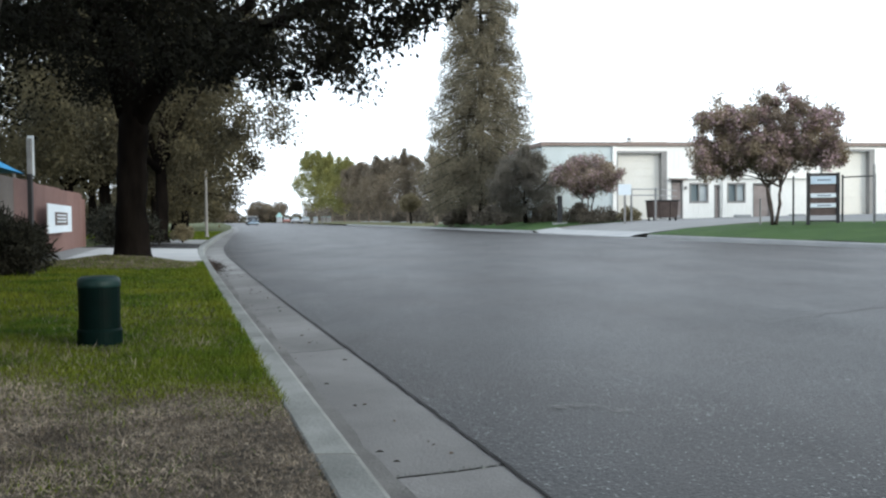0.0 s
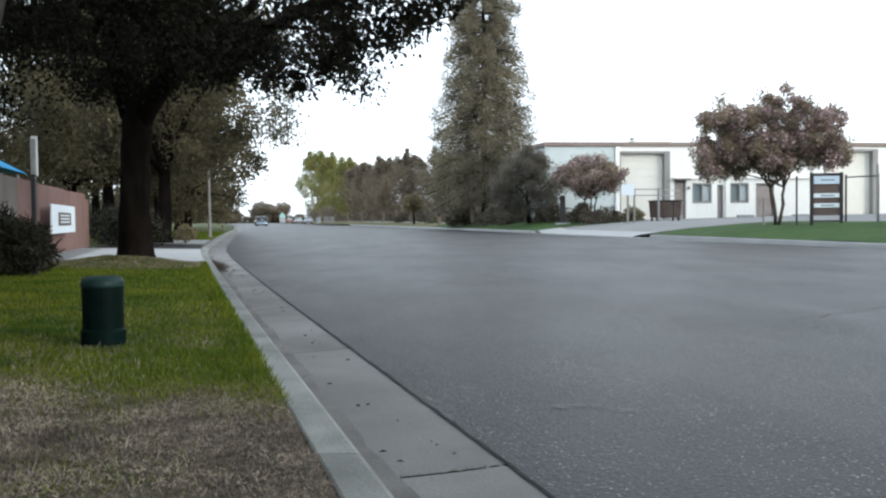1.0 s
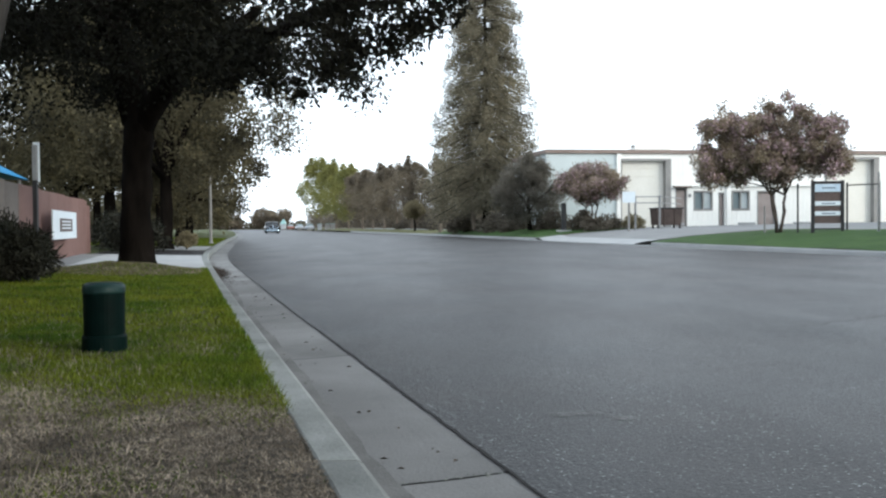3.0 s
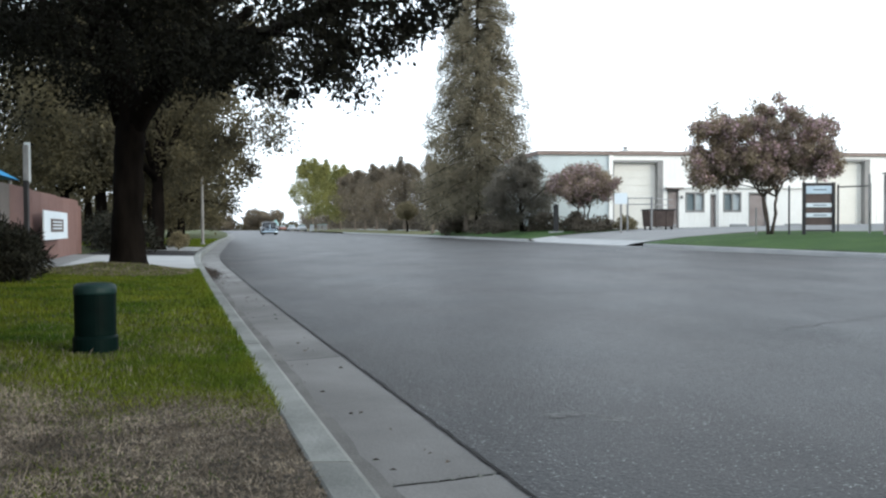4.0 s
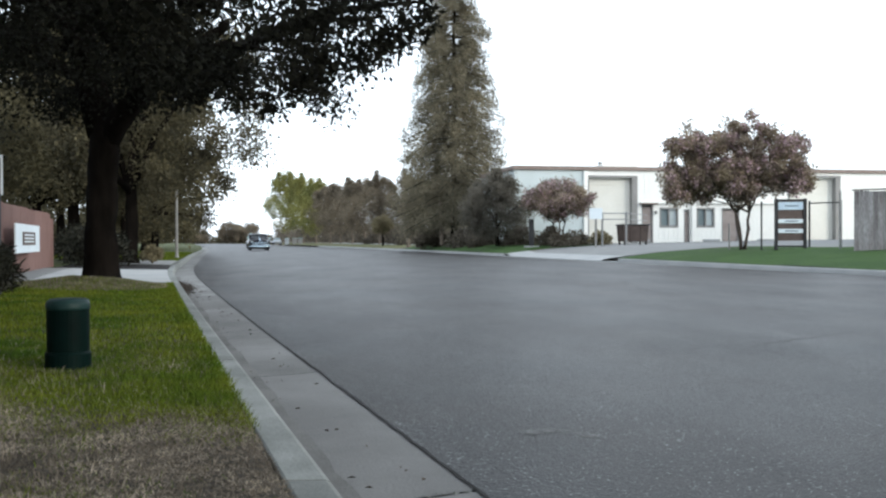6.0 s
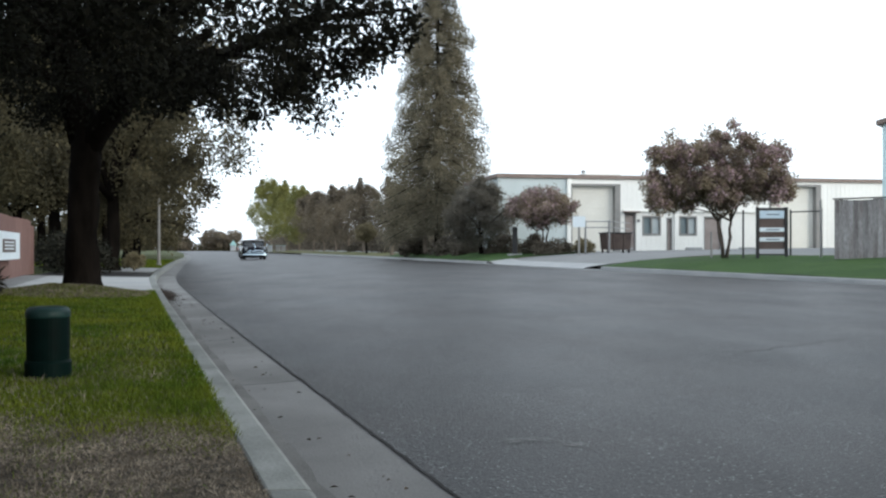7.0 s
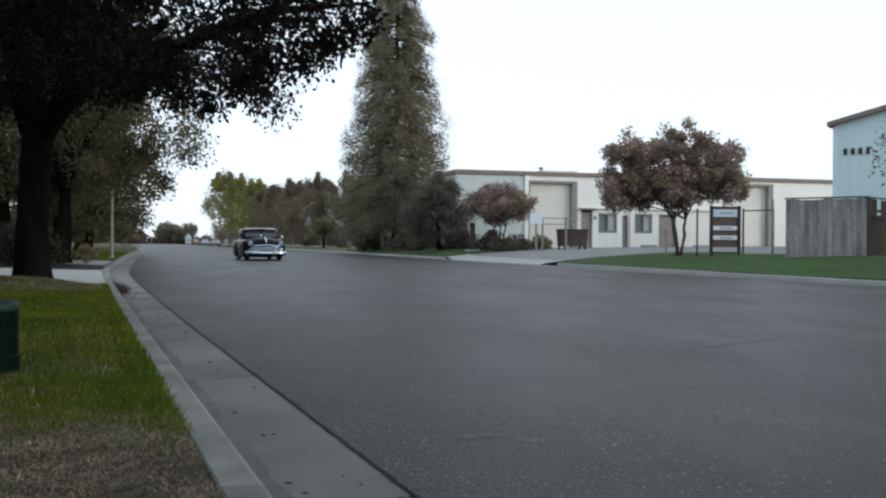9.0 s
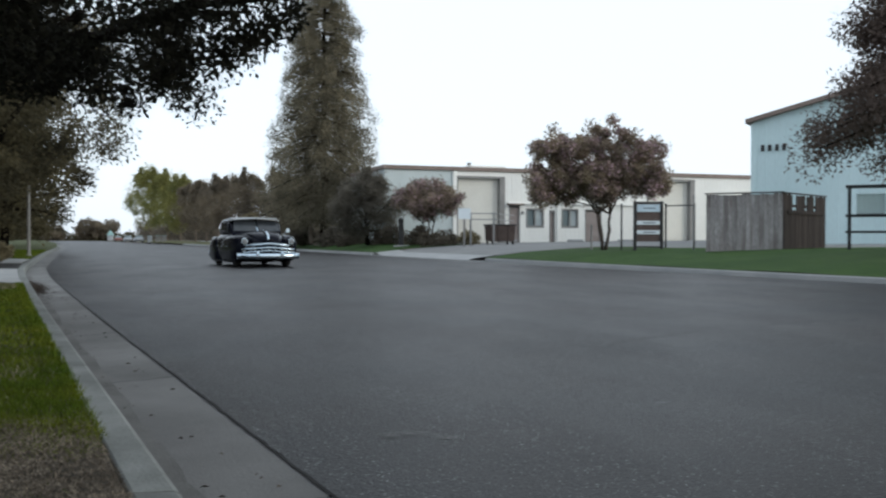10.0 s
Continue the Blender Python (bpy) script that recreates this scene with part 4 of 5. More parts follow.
def sign_post():
    p = thing("road_sign", pose(-5.58, 12.6, 0.2), "road sign seen edge-on, its sunlit top put into paler parts", "sign")
    # the post's sunlit top is put into pale materials, its lower length into black
    part("post", boxed(-0.03, 0.03, -0.03, 0.03, -0.2, 1.36, 0.006), BLACK_METAL, p, "lower steel post, coloured dark below the sunlit top")
    part("post", boxed(-0.028, 0.028, -0.028, 0.028, 1.36, 1.84, 0.006), STEEL, p)
    part("sign_plate", boxed(-0.04, 0.042, 0.032, 0.06, 1.34, 1.88, 0.004), SIGN_WHITE, p, "sign plate, coloured pale as the sunlit top")


sign_post()


def light_pole():
    p = thing("pole", pose(-10.68, 42.0, 0.16), "slim grey steel pole on the verge", "pole")
    part("shaft", lathe(bmesh.new(), [(0.075, -0.2), (0.07, 0.5), (0.055, 3.16), (0.06, 3.17), (0.05, 3.24)], 12), GREY_FRAME, p)
    part("base", lathe(bmesh.new(), [(0.12, -0.2), (0.12, 0.05), (0.09, 0.08)], 12), GREY_FRAME, p)


light_pole()


def pedestal():
    p = thing("cable_pedestal", pose(-2.06, 5.55, 0.168, 0, 0, 20), "dark green plastic cable pedestal standing in the lawn", "pedestal")
    part("base", lathe(bmesh.new(), [(0.128, -0.05), (0.13, 0.0), (0.13, 0.085), (0.122, 0.098)], 32), PEDESTAL, p, smooth=False)
    part("dome", lathe(bmesh.new(), [(0.118, 0.09), (0.119, 0.11), (0.12, 0.345), (0.118, 0.35)], 32), PEDESTAL, p)
    # the cap is a paler green than the base and dome
    part("cap", lathe(bmesh.new(), [(0.122, 0.345), (0.1235, 0.352), (0.1235, 0.375), (0.117, 0.395), (0.1, 0.407), (0.06, 0.411), (0.01, 0.412)], 32), PEDESTAL_CAP, p, "paler green domed cap", smooth=True)


pedestal()
mound = ribbon("soil_ring", left_kerb, list(np.arange(13.9, 17.0, 0.2)), list(np.linspace(-3.0, -0.2, 16)), lambda n, y: z_left(n) - 0.03 + 0.18 * math.exp(-((n + 1.5) / 0.9) ** 2 - ((y - 15.8) / 1.0) ** 2), BROWN_TURF)



def mound_grass(n, material, label):
    y, k = rng.uniform(13.9, 17.0, n), rng.uniform(-3.0, -0.2, n)
    rise = 0.18 * np.exp(-((k + 1.5) / 0.9) ** 2 - ((y - 15.8) / 1.0) ** 2) - 0.03
    keep = (rise > -0.012) & (np.hypot(np.interp(y, _ys, _xs) + k + 5.37, y - 16.0) > 0.45)
    pts = np.stack([np.interp(y, _ys, _xs) + k, y, 0.148 + 0.02 * np.clip(-k, 0, 5) + rise], 1)[keep]
    blades("mound_grass", pts, rng.uniform(0.015, 0.05, len(pts)), 0.013, 1.4, material, label=label)


mound_grass(16000, BLADE, "thin green grass on the mound round the oak")
mound_grass(22000, BLADE_DRY, "dry grass on the mound round the oak")
tagged(mound, "bare soil mound round the oak's foot", "soil", kind="structure")
walk_a = ribbon("sidewalk", left_kerb, list(np.arange(16.9, 24.6, 0.7)), [-2.7, -2, -1, -0.12], lambda n, y: z_left(n) + 0.012, PALE_CONC)
tagged(walk_a, "pale concrete driveway slab beside the oak", "driveway", kind="structure")
drive_l = ribbon("driveway_left", left_kerb, list(np.arange(24.5, 30.1, 0.7)), [-3.1, -2.2, -1.5, -0.12], lambda n, y: z_left(n) + 0.008, ASPHALT)
tagged(drive_l, "asphalt side drive", "driveway", kind="structure")
walk_b = ribbon("sidewalk_far", left_kerb, list(np.arange(30.0, 36.1, 1.0)), [-3.2, -2, -1, -0.12], lambda n, y: z_left(n) + 0.014, PALE_CONC)
tagged(walk_b, "pale concrete slab past the side drive", "driveway", kind="structure")
walk_c = ribbon("path", left_kerb, list(np.arange(15.6, 24.6, 0.6)), [-3.3, -3.0, -2.7], lambda n, y: z_left(n) + 0.016, YARD)
tagged(walk_c, "grey path along the wall", "path", kind="structure")


# ---- across the road: signs, fence, dumpster ----
def directory_sign():
    s = thing("directory_sign", pose(13.4, 32.75, 0.58, 0, 0, -8) @ Matrix.Scale(1.0, 4), "black-framed tenant directory sign with pale panels", "sign")
    for x in (-0.5, 0.5):
        part("post", boxed(x - 0.055, x + 0.055, -0.05, 0.05, -0.1, 1.78, 0.008), BLACK_METAL, s, "black square post")
    part("top_rail", boxed(-0.445, 0.445, -0.04, 0.04, 1.7, 1.76, 0.006), BLACK_METAL, s)
    part("back_panel", boxed(-0.445, 0.445, 0.0, 0.03, 0.28, 1.7), SIGN_BROWN, s, "dark brown backing board")
    part("bottom_rail", boxed(-0.445, 0.445, -0.03, 0.03, 0.06, 0.11, 0.006), BLACK_METAL, s)
    for z0, z1, m in ((1.38, 1.66, SIGN_BLUE), (0.9, 1.05, SIGN_WHITE), (0.55, 0.7, SIGN_WHITE)):
        p = part("name_panel", boxed(-0.43, 0.43, -0.03, -0.002, z0, z1, 0.005), m, s, "pale name panel")
        zc = (z0 + z1) / 2
        part("text_bar", boxed(-0.2, 0.26, -0.036, -0.031, zc - 0.02, zc + 0.02), SIGN_INK, p)


directory_sign()


def white_sign():
    s = thing("notice_sign", pose(9.6, 49.0, 0.6, 0, 0, -8) @ Matrix.Scale(1.12, 4), "small white notice sign on a post by the driveway", "sign")
    part("post", boxed(-0.05, 0.05, 0.0, 0.08, -0.2, 1.5, 0.006), GREY_FRAME, s)
    part("plate", boxed(-0.3, 0.3, -0.03, -0.004, 1.26, 1.78, 0.006), SIGN_WHITE, s)
    g = thing("utility_box", pose(7.0, 55.6, 0.42) @ Matrix.Scale(1.2, 4), "upright dark utility cabinet on a pale pad", "cabinet")
    part("body", boxed(-0.12, 0.12, -0.12, 0.12, 0.1, 1.45, 0.02), BLACK_METAL, g)
    part("pad", boxed(-0.35, 0.35, -0.3, 0.3, -0.1, 0.12, 0.02), PALE_CONC, g)


white_sign()


def chain_fence():
    f = thing("pipe_gate", Matrix(), "open steel pipe gate by the driveway", "gate")
    a, b = Vector((10.15, 50.0, 0.6)), Vector((11.45, 50.0, 0.6))
    for p in (a, b):
        part("post", lathe(bmesh.new(), [(0.055, -0.2), (0.055, 1.78), (0.02, 1.82)], 10, 'Z', p), STEEL, f)
    for z in (1.42, 1.75):
        part("rail", tube(bmesh.new(), [a + Vector((0, 0, z)), b + Vector((0, 0, z))], [0.03, 0.03], 8), STEEL, f)
    c = Vector((13.6, 54.0, 0.6))
    for z in (1.42, 1.75):
        part("rail", tube(bmesh.new(), [b + Vector((0, 0, z)), c + Vector((0, 0, z))], [0.022, 0.022], 8), STEEL, f)
    g = thing("chain_fence", Matrix(), "chain-link fence posts and top rail behind the lawn", "fence")
    pts = [(12.9, 34.2), (14.45, 33.6), (15.15, 32.6)]
    for x, y in pts:
        part("post", lathe(bmesh.new(), [(0.035, 0.3), (0.035, 2.25), (0.045, 2.26), (0.02, 2.32)], 10, 'Z', (x, y, 0)), BLACK_METAL, g)
    for (x0, y0), (x1, y1) in zip(pts[1:-1], pts[2:]):
        part("rail", tube(bmesh.new(), [(x0, y0, 2.22), (x1, y1, 2.22)], [0.022, 0.022], 8), BLACK_METAL, g)
    for x, y, z in ((14.2, 30.6, 2.5), (12.3, 36.0, 1.5)):
        p = thing("fence_post", pose(x, y, 0.5), "lone steel fence post", "post", "fence posts")
        part("shaft", lathe(bmesh.new(), [(0.035, -0.1), (0.035, z - 0.5), (0.02, z - 0.46)], 10), STEEL, p)


chain_fence()


def dumpster():
    d = thing("dumpster", pose(12.15, 51.5, 0.62, 0, 0, 5) @ Matrix.Scale(1.2, 4), "dark brown wheeled dumpster in the yard", "dumpster")
    bm = boxed(-0.62, 0.62, -0.5, 0.5, 0.16, 0.9)
    for v in bm.verts:
        if v.co.z < 0.5:
            v.co.x *= 0.9
    bmesh.ops.bevel(bm, geom=list(bm.edges), offset=0.02, segments=1, affect='EDGES')
    part("bin", bm, DUMPSTER, d)
    part("lid", boxed(-0.66, 0.0, -0.54, 0.54, 0.905, 0.96, 0.015), BLACK_METAL, d)
    part("lid", boxed(0.01, 0.66, -0.54, 0.54, 0.905, 0.96, 0.015), BLACK_METAL, d)
    for x in (-0.5, 0.5):
        part("rib", boxed(x * 0.5 - 0.03, x * 0.5 + 0.03, -0.54, -0.5, 0.2, 0.86, 0.005), DUMPSTER, d)
        for y in (-0.4, 0.4):
            part("wheel", lathe(bmesh.new(), [(0.08, -0.03), (0.09, -0.02), (0.09, 0.02), (0.08, 0.03)], 12, 'X', (x, y, 0.08)), RUBBER, d)


dumpster()


def wood_fence():
    f = thing("board_fence", Matrix(), "weathered grey-brown vertical board fence enclosure", "fence")
    a, b, c = Vector((13.95, 29.1, 0)), Vector((15.75, 27.4, 0)), Vector((18.6, 29.6, 0))
    rr = random.Random(5)
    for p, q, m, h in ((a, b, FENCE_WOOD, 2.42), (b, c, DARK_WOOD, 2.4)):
        d = (q - p)
        n = int(d.length / 0.145)
        ang = math.degrees(math.atan2(d.y, d.x))
        for i in range(n):
            o = p + d * ((i + 0.5) / n)
            z0 = 0.5 + rr.uniform(-0.02, 0.01)
            if m is DARK_WOOD and i in (5, 6, 12, 17):
                hh = h - 0.55
            else:
                hh = h + rr.uniform(-0.02, 0.02)
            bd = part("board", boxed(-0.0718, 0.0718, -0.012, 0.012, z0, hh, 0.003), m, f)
            bd.matrix_local = pose(o.x, o.y, 0, 0, rr.uniform(-0.06, 0.06), ang + rr.uniform(-2.5, 2.5))
        for z in (0.9, 2.0):
            r = part("rail", boxed(0, d.length, 0.016, 0.06, z, z + 0.09), DARK_WOOD, f)
            r.matrix_local = pose(p.x, p.y, 0, 0, 0, ang)
        if m is DARK_WOOD:
            r = part("shelf_rail", boxed(0.3, d.length - 0.3, -0.05, -0.014, 1.78, 1.9, 0.004), DARK_WOOD, f)
            r.matrix_local = pose(p.x, p.y, 0, 0, 0, ang)
        r = part("cap_rail", boxed(-0.04, d.length + 0.04, -0.05, 0.07, h + 0.025, h + 0.065, 0.006), DARK_WOOD, f)
        r.matrix_local = pose(p.x, p.y, 0, 0, 0, ang)


wood_fence()


def storage_rack():
    r = thing("storage_rack", pose(17.15, 26.0, 0.6, 0, 0, -35), "dark steel storage rack with pale crates", "rack")
    for x in (0, 1.1, 2.4):
        for y in (0, 0.7):
            part("upright", boxed(x - 0.04, x + 0.04, y - 0.04, y + 0.04, -0.1, 2.0, 0.005), BLACK_METAL, r)
    for z in (0.55, 1.05, 1.95):
        part("beam", boxed(-0.1, 2.5, -0.06, 0.76, z, z + 0.07, 0.005), BLACK_METAL, r)
    for x in (0.2, 1.25):
        part("crate", boxed(x, x + 0.8, 0.05, 0.65, 1.13, 1.75, 0.02), BLUE_SIDING, r)


storage_rack()


# ---- the car: late-forties coupe (local x forward, z up, origin on the road under its middle) ----
def loft(bm, stations, k=20, cap=True):
    """Skin over superellipse sections: x, centre y, half width, z low, z high, roundness."""
    rings = []
    for x, yc, w, z0, z1, e in stations:
        ring = []
        for i in range(k):
            a = 2 * math.pi * i / k
            c, s = math.cos(a), math.sin(a)
            ring.append(bm.verts.new((x, yc + w * math.copysign(abs(c) ** e, c), (z0 + z1) / 2 + (z1 - z0) / 2 * math.copysign(abs(s) ** e, s))))
        rings.append(ring)
    for a, b in zip(rings, rings[1:]):
        for i in range(k):
            j = (i + 1) % k
            bm.faces.new((a[i], a[j], b[j], b[i]))
    if cap:
        bm.faces.new(list(reversed(rings[0])))
        bm.faces.new(rings[-1])
    bmesh.ops.recalc_face_normals(bm, faces=bm.faces)
    return bm


def make_car():
    car = thing("vintage_coupe", Matrix(), "black late-forties coupe with chrome grille and sun visor", "car")
    body = part("body", loft(bmesh.new(), [(-2.5, 0, 0.3, 0.42, 0.62, 0.8), (-2.42, 0, 0.55, 0.34, 0.78, 0.7), (-2.1, 0, 0.7, 0.27, 0.94, 0.62), (-1.5, 0, 0.88, 0.2, 1.06, 0.5), (-0.6, 0, 0.95, 0.17, 1.1, 0.45),
                                           (0.4, 0, 0.95, 0.17, 1.1, 0.45), (0.95, 0, 0.88, 0.18, 1.11, 0.5), (1.5, 0, 0.72, 0.22, 1.1, 0.55), (2.0, 0, 0.54, 0.3, 1.03, 0.65), (2.25, 0, 0.46, 0.34, 0.95, 0.7), (2.36, 0, 0.36, 0.4, 0.86, 0.8)], 28),
                CAR_PAINT, car, smooth=True)
    part("bonnet", loft(bmesh.new(), [(0.85, 0, 0.62, 0.95, 1.13, 0.7), (1.3, 0, 0.56, 0.93, 1.15, 0.75), (1.9, 0, 0.46, 0.86, 1.1, 0.8), (2.25, 0, 0.34, 0.8, 1.0, 0.85), (2.38, 0, 0.16, 0.8, 0.9, 0.9)], 20), CAR_PAINT, car, smooth=True)
    for s in (-1, 1):
        part("front_fender", loft(bmesh.new(), [(-0.5, s * 0.86, 0.07, 0.3, 0.72, 0.6), (0.3, s * 0.82, 0.145, 0.18, 0.95, 0.55), (0.9, s * 0.76, 0.18, 0.18, 0.99, 0.58), (1.5, s * 0.74, 0.22, 0.2, 1.02, 0.6), (2.0, s * 0.71, 0.22, 0.24, 1.0, 0.68),
                                                (2.28, s * 0.68, 0.19, 0.4, 0.92, 0.8), (2.36, s * 0.67, 0.13, 0.5, 0.86, 0.9)], 18), CAR_PAINT, car, smooth=True)
        part("rear_fender", loft(bmesh.new(), [(-2.45, s * 0.72, 0.08, 0.4, 0.62, 0.8), (-2.2, s * 0.77, 0.17, 0.2, 0.84, 0.65), (-1.6, s * 0.8, 0.19, 0.16, 0.97, 0.55), (-1.1, s * 0.82, 0.16, 0.16, 0.96, 0.55), (-0.3, s * 0.87, 0.07, 0.24, 0.8, 0.6)], 18), CAR_PAINT, car, smooth=True)
        h = part("headlight", lathe(bmesh.new(), [(0.09, 0), (0.093, 0.05), (0.088, 0.07)], 20, 'X', (2.31, s * 0.69, 0.83)), CHROME, car, "chrome headlight ring")
        part("lens", lathe(bmesh.new(), [(0.076, 0.07), (0.072, 0.085), (0.05, 0.1), (0.005, 0.105)], 18, 'X', (2.31, s * 0.69, 0.83)), LAMP_GLASS, h)
        part("parking_light", lathe(bmesh.new(), [(0.05, 0), (0.045, 0.04), (0.01, 0.05)], 12, 'X', (2.33, s * 0.7, 0.56)), LAMP_GLASS, car)
        part("side_trim", boxed(-0.6, 1.3, s * 0.965 - 0.012, s * 0.965 + 0.012, 0.66, 0.685, 0.004), CHROME, car, "thin chrome side strip")
        part("running_board", boxed(-0.75, 0.55, s * 0.9 - 0.06, s * 0.9 + 0.06, 0.2, 0.25, 0.015), CAR_PAINT, car)
    part("cabin", loft(bmesh.new(), [(-1.75, 0, 0.6, 0.98, 1.06, 0.7), (-1.5, 0, 0.72, 0.95, 1.2, 0.62), (-1.0, 0, 0.8, 0.95, 1.46, 0.55), (-0.4, 0, 0.83, 0.95, 1.58, 0.52), (0.1, 0, 0.83, 0.95, 1.58, 0.52), (0.42, 0, 0.81, 0.95, 1.5, 0.5), (0.62, 0, 0.79, 0.95, 1.3, 0.52), (0.86, 0, 0.74, 0.95, 1.12, 0.55)], 28),
         CAR_PAINT, car, smooth=True)
    # split windscreen, side glass, visor
    for s in (-1, 1):
        v = [(0.92, s * 0.025, 1.13), (0.8, s * 0.71, 1.13), (0.46, s * 0.65, 1.47), (0.56, s * 0.025, 1.49)]
        v2 = [(a + 0.03, b, c + 0.015) for a, b, c in v]
        f = [(0, 1, 2, 3), (7, 6, 5, 4), (0, 4, 5, 1), (1, 5, 6, 2), (2, 6, 7, 3), (3, 7, 4, 0)]
        raw("windscreen", v + v2, f, CAR_GLASS, car, "half of the split windscreen")
        part("side_window", loft(bmesh.new(), [(-1.15, s * 0.75, 0.06, 1.12, 1.3, 0.6), (-0.6, s * 0.78, 0.065, 1.12, 1.46, 0.5), (0.1, s * 0.79, 0.065, 1.12, 1.47, 0.5), (0.42, s * 0.77, 0.06, 1.12, 1.4, 0.5)], 12), CAR_GLASS, car)
    m = part("mirror", lathe(bmesh.new(), [(0.02, -0.03), (0.065, -0.02), (0.07, 0.01), (0.06, 0.03)], 14, 'X', (0.6, 1.02, 1.16)), CHROME, car, "round chrome door mirror")
    part("arm", tube(bmesh.new(), [(0.6, 0.88, 1.04), (0.6, 1.02, 1.14)], [0.012, 0.012], 6), CHROME, m)
    part("centre_post", boxed(-0.012, 0.012, -0.02, 0.02, 0, 0.5, 0.004), CHROME, car).matrix_local = pose(0.93, 0, 1.12, 0, -46, 0)
    v = [(0.3, -0.72, 1.56), (0.3, 0.72, 1.56), (0.66, 0.68, 1.49), (0.8, 0.0, 1.53), (0.66, -0.68, 1.49), (0.32, -0.82, 1.46), (0.32, 0.82, 1.46)]
    v3 = [(a, b, c - 0.025) for a, b, c in v]
    raw("sun_visor", v + v3, [(0, 1, 3), (1, 2, 3), (0, 3, 4), (0, 4, 5), (1, 6, 2), (10, 8, 7), (10, 9, 8), (11, 10, 7), (12, 11, 7), (9, 13, 8), (2, 9, 10), (2, 10, 3), (3, 10, 11), (3, 11, 4), (4, 11, 12), (4, 12, 5), (6, 13, 9), (6, 9, 2), (0, 7, 8), (0, 8, 1)], VISOR_PAINT, car, "pale metal sun visor over the windscreen")
    part("roof_edge", tube(bmesh.new(), [(-1.0, -0.77, 1.4), (-0.3, -0.81, 1.48), (0.35, -0.8, 1.47)], [0.015, 0.018, 0.015], 6), CHROME, car)
    part("roof_edge", tube(bmesh.new(), [(-1.0, 0.77, 1.4), (-0.3, 0.81, 1.48), (0.35, 0.8, 1.47)], [0.015, 0.018, 0.015], 6), CHROME, car)
    # grille of horizontal chrome bars that wrap round, and the heavy bumper
    for z, w, r in ((0.76, 0.66, 0.03), (0.65, 0.78, 0.028), (0.555, 0.8, 0.022)):
        pts = [(2.35 + 0.11 * math.cos(math.radians(a)), w * math.sin(math.radians(a)) * 1.02, z - 0.06 * abs(math.sin(math.radians(a)))) for a in range(-80, 81, 16)]
        part("grille_bar", tube(bmesh.new(), pts, [r] * len(pts), 8), CHROME, car, "chrome grille bar", smooth=True)
    part("grille_back", boxed(2.2, 2.33, -0.6, 0.6, 0.42, 0.76, 0.03), BLACK_METAL, car, "dark opening behind the grille")
    for y in (-0.4, -0.2, 0.0, 0.2, 0.4):
        part("grille_tooth", boxed(2.42, 2.47, y - 0.015, y + 0.015, 0.55, 0.66, 0.006), CHROME, car)
    bonnet_pts = [(2.4, 0, 0.88), (2.36, 0, 1.0), (2.1, 0, 1.1), (1.5, 0, 1.165)]
    part("bonnet_ornament", tube(bmesh.new(), bonnet_pts, [0.035, 0.04, 0.025, 0.01], 8), CHROME, car, "chrome bonnet ornament")
    for sx in (1, -1):
        pts = []
        for a in range(-80, 81, 10):
            ra = math.radians(a)
            pts.append((sx * (2.28 + 0.32 * math.cos(ra) ** 0.6), 0.93 * math.sin(ra), 0.4))
        verts, faces = [], []
        for x, y, z in pts:
            for dx, dz in ((0, -0.085), (0.035, -0.06), (0.05, 0), (0.035, 0.06), (0, 0.085), (-0.02, 0)):
                verts.append((x + sx * dx, y, z + dz))
        for i in range(len(pts) - 1):
            for j in range(6):
                a, b = i * 6 + j, i * 6 + (j + 1) % 6
                faces.append((a, b, b + 6, a + 6))
        bp = raw("bumper", verts, faces, CHROME, car, "heavy chrome bumper", smooth=True)
        for y in (-0.36, 0.36):
            part("overrider", loft(bmesh.new(), [(sx * 2.58, y, 0.05, 0.3, 0.53, 0.8), (sx * 2.66, y, 0.05, 0.3, 0.54, 0.8), (sx * 2.69, y, 0.02, 0.36, 0.48, 0.9)], 10), CHROME, bp)
    for ch in car.children:
        ch.location.z -= 0.06  # lowered on its springs
    wheels = []
    for x in (1.48, -1.5):
        for s in (-1, 1):
            w = new("wheel")
            w.parent = car
            w.matrix_local = pose(x, s * 0.74, 0.34)
            t = part("tyre", lathe(bmesh.new(), [(0.22, -0.085), (0.31, -0.09), (0.335, -0.06), (0.34, 0), (0.335, 0.06), (0.31, 0.09), (0.22, 0.085)], 28, 'Y'), RUBBER, w, "black tyre", smooth=True)
            part("rim", lathe(bmesh.new(), [(0.22, -0.08), (0.2, -0.06 * 1), (0.2, 0.06), (0.22, 0.08)], 24, 'Y'), CAR_PAINT, w)
            part("hubcap", lathe(bmesh.new(), [(0.13, s * 0.07), (0.12, s * 0.095), (0.05, s * 0.11), (0.005, s * 0.112)], 20, 'Y'), CHROME, w, "chrome hubcap", smooth=True)
            for k in range(5):
                bo = part("bolt", boxed(-0.012, 0.012, s * 0.075 - 0.012, s * 0.075 + 0.012, 0.155, 0.18), CHROME, w)
                bo.matrix_local = pose(0, 0, 0, 0, 72 * k, 0)
            wheels.append((w, x, s))
    return car, wheels


car, wheels = make_car()


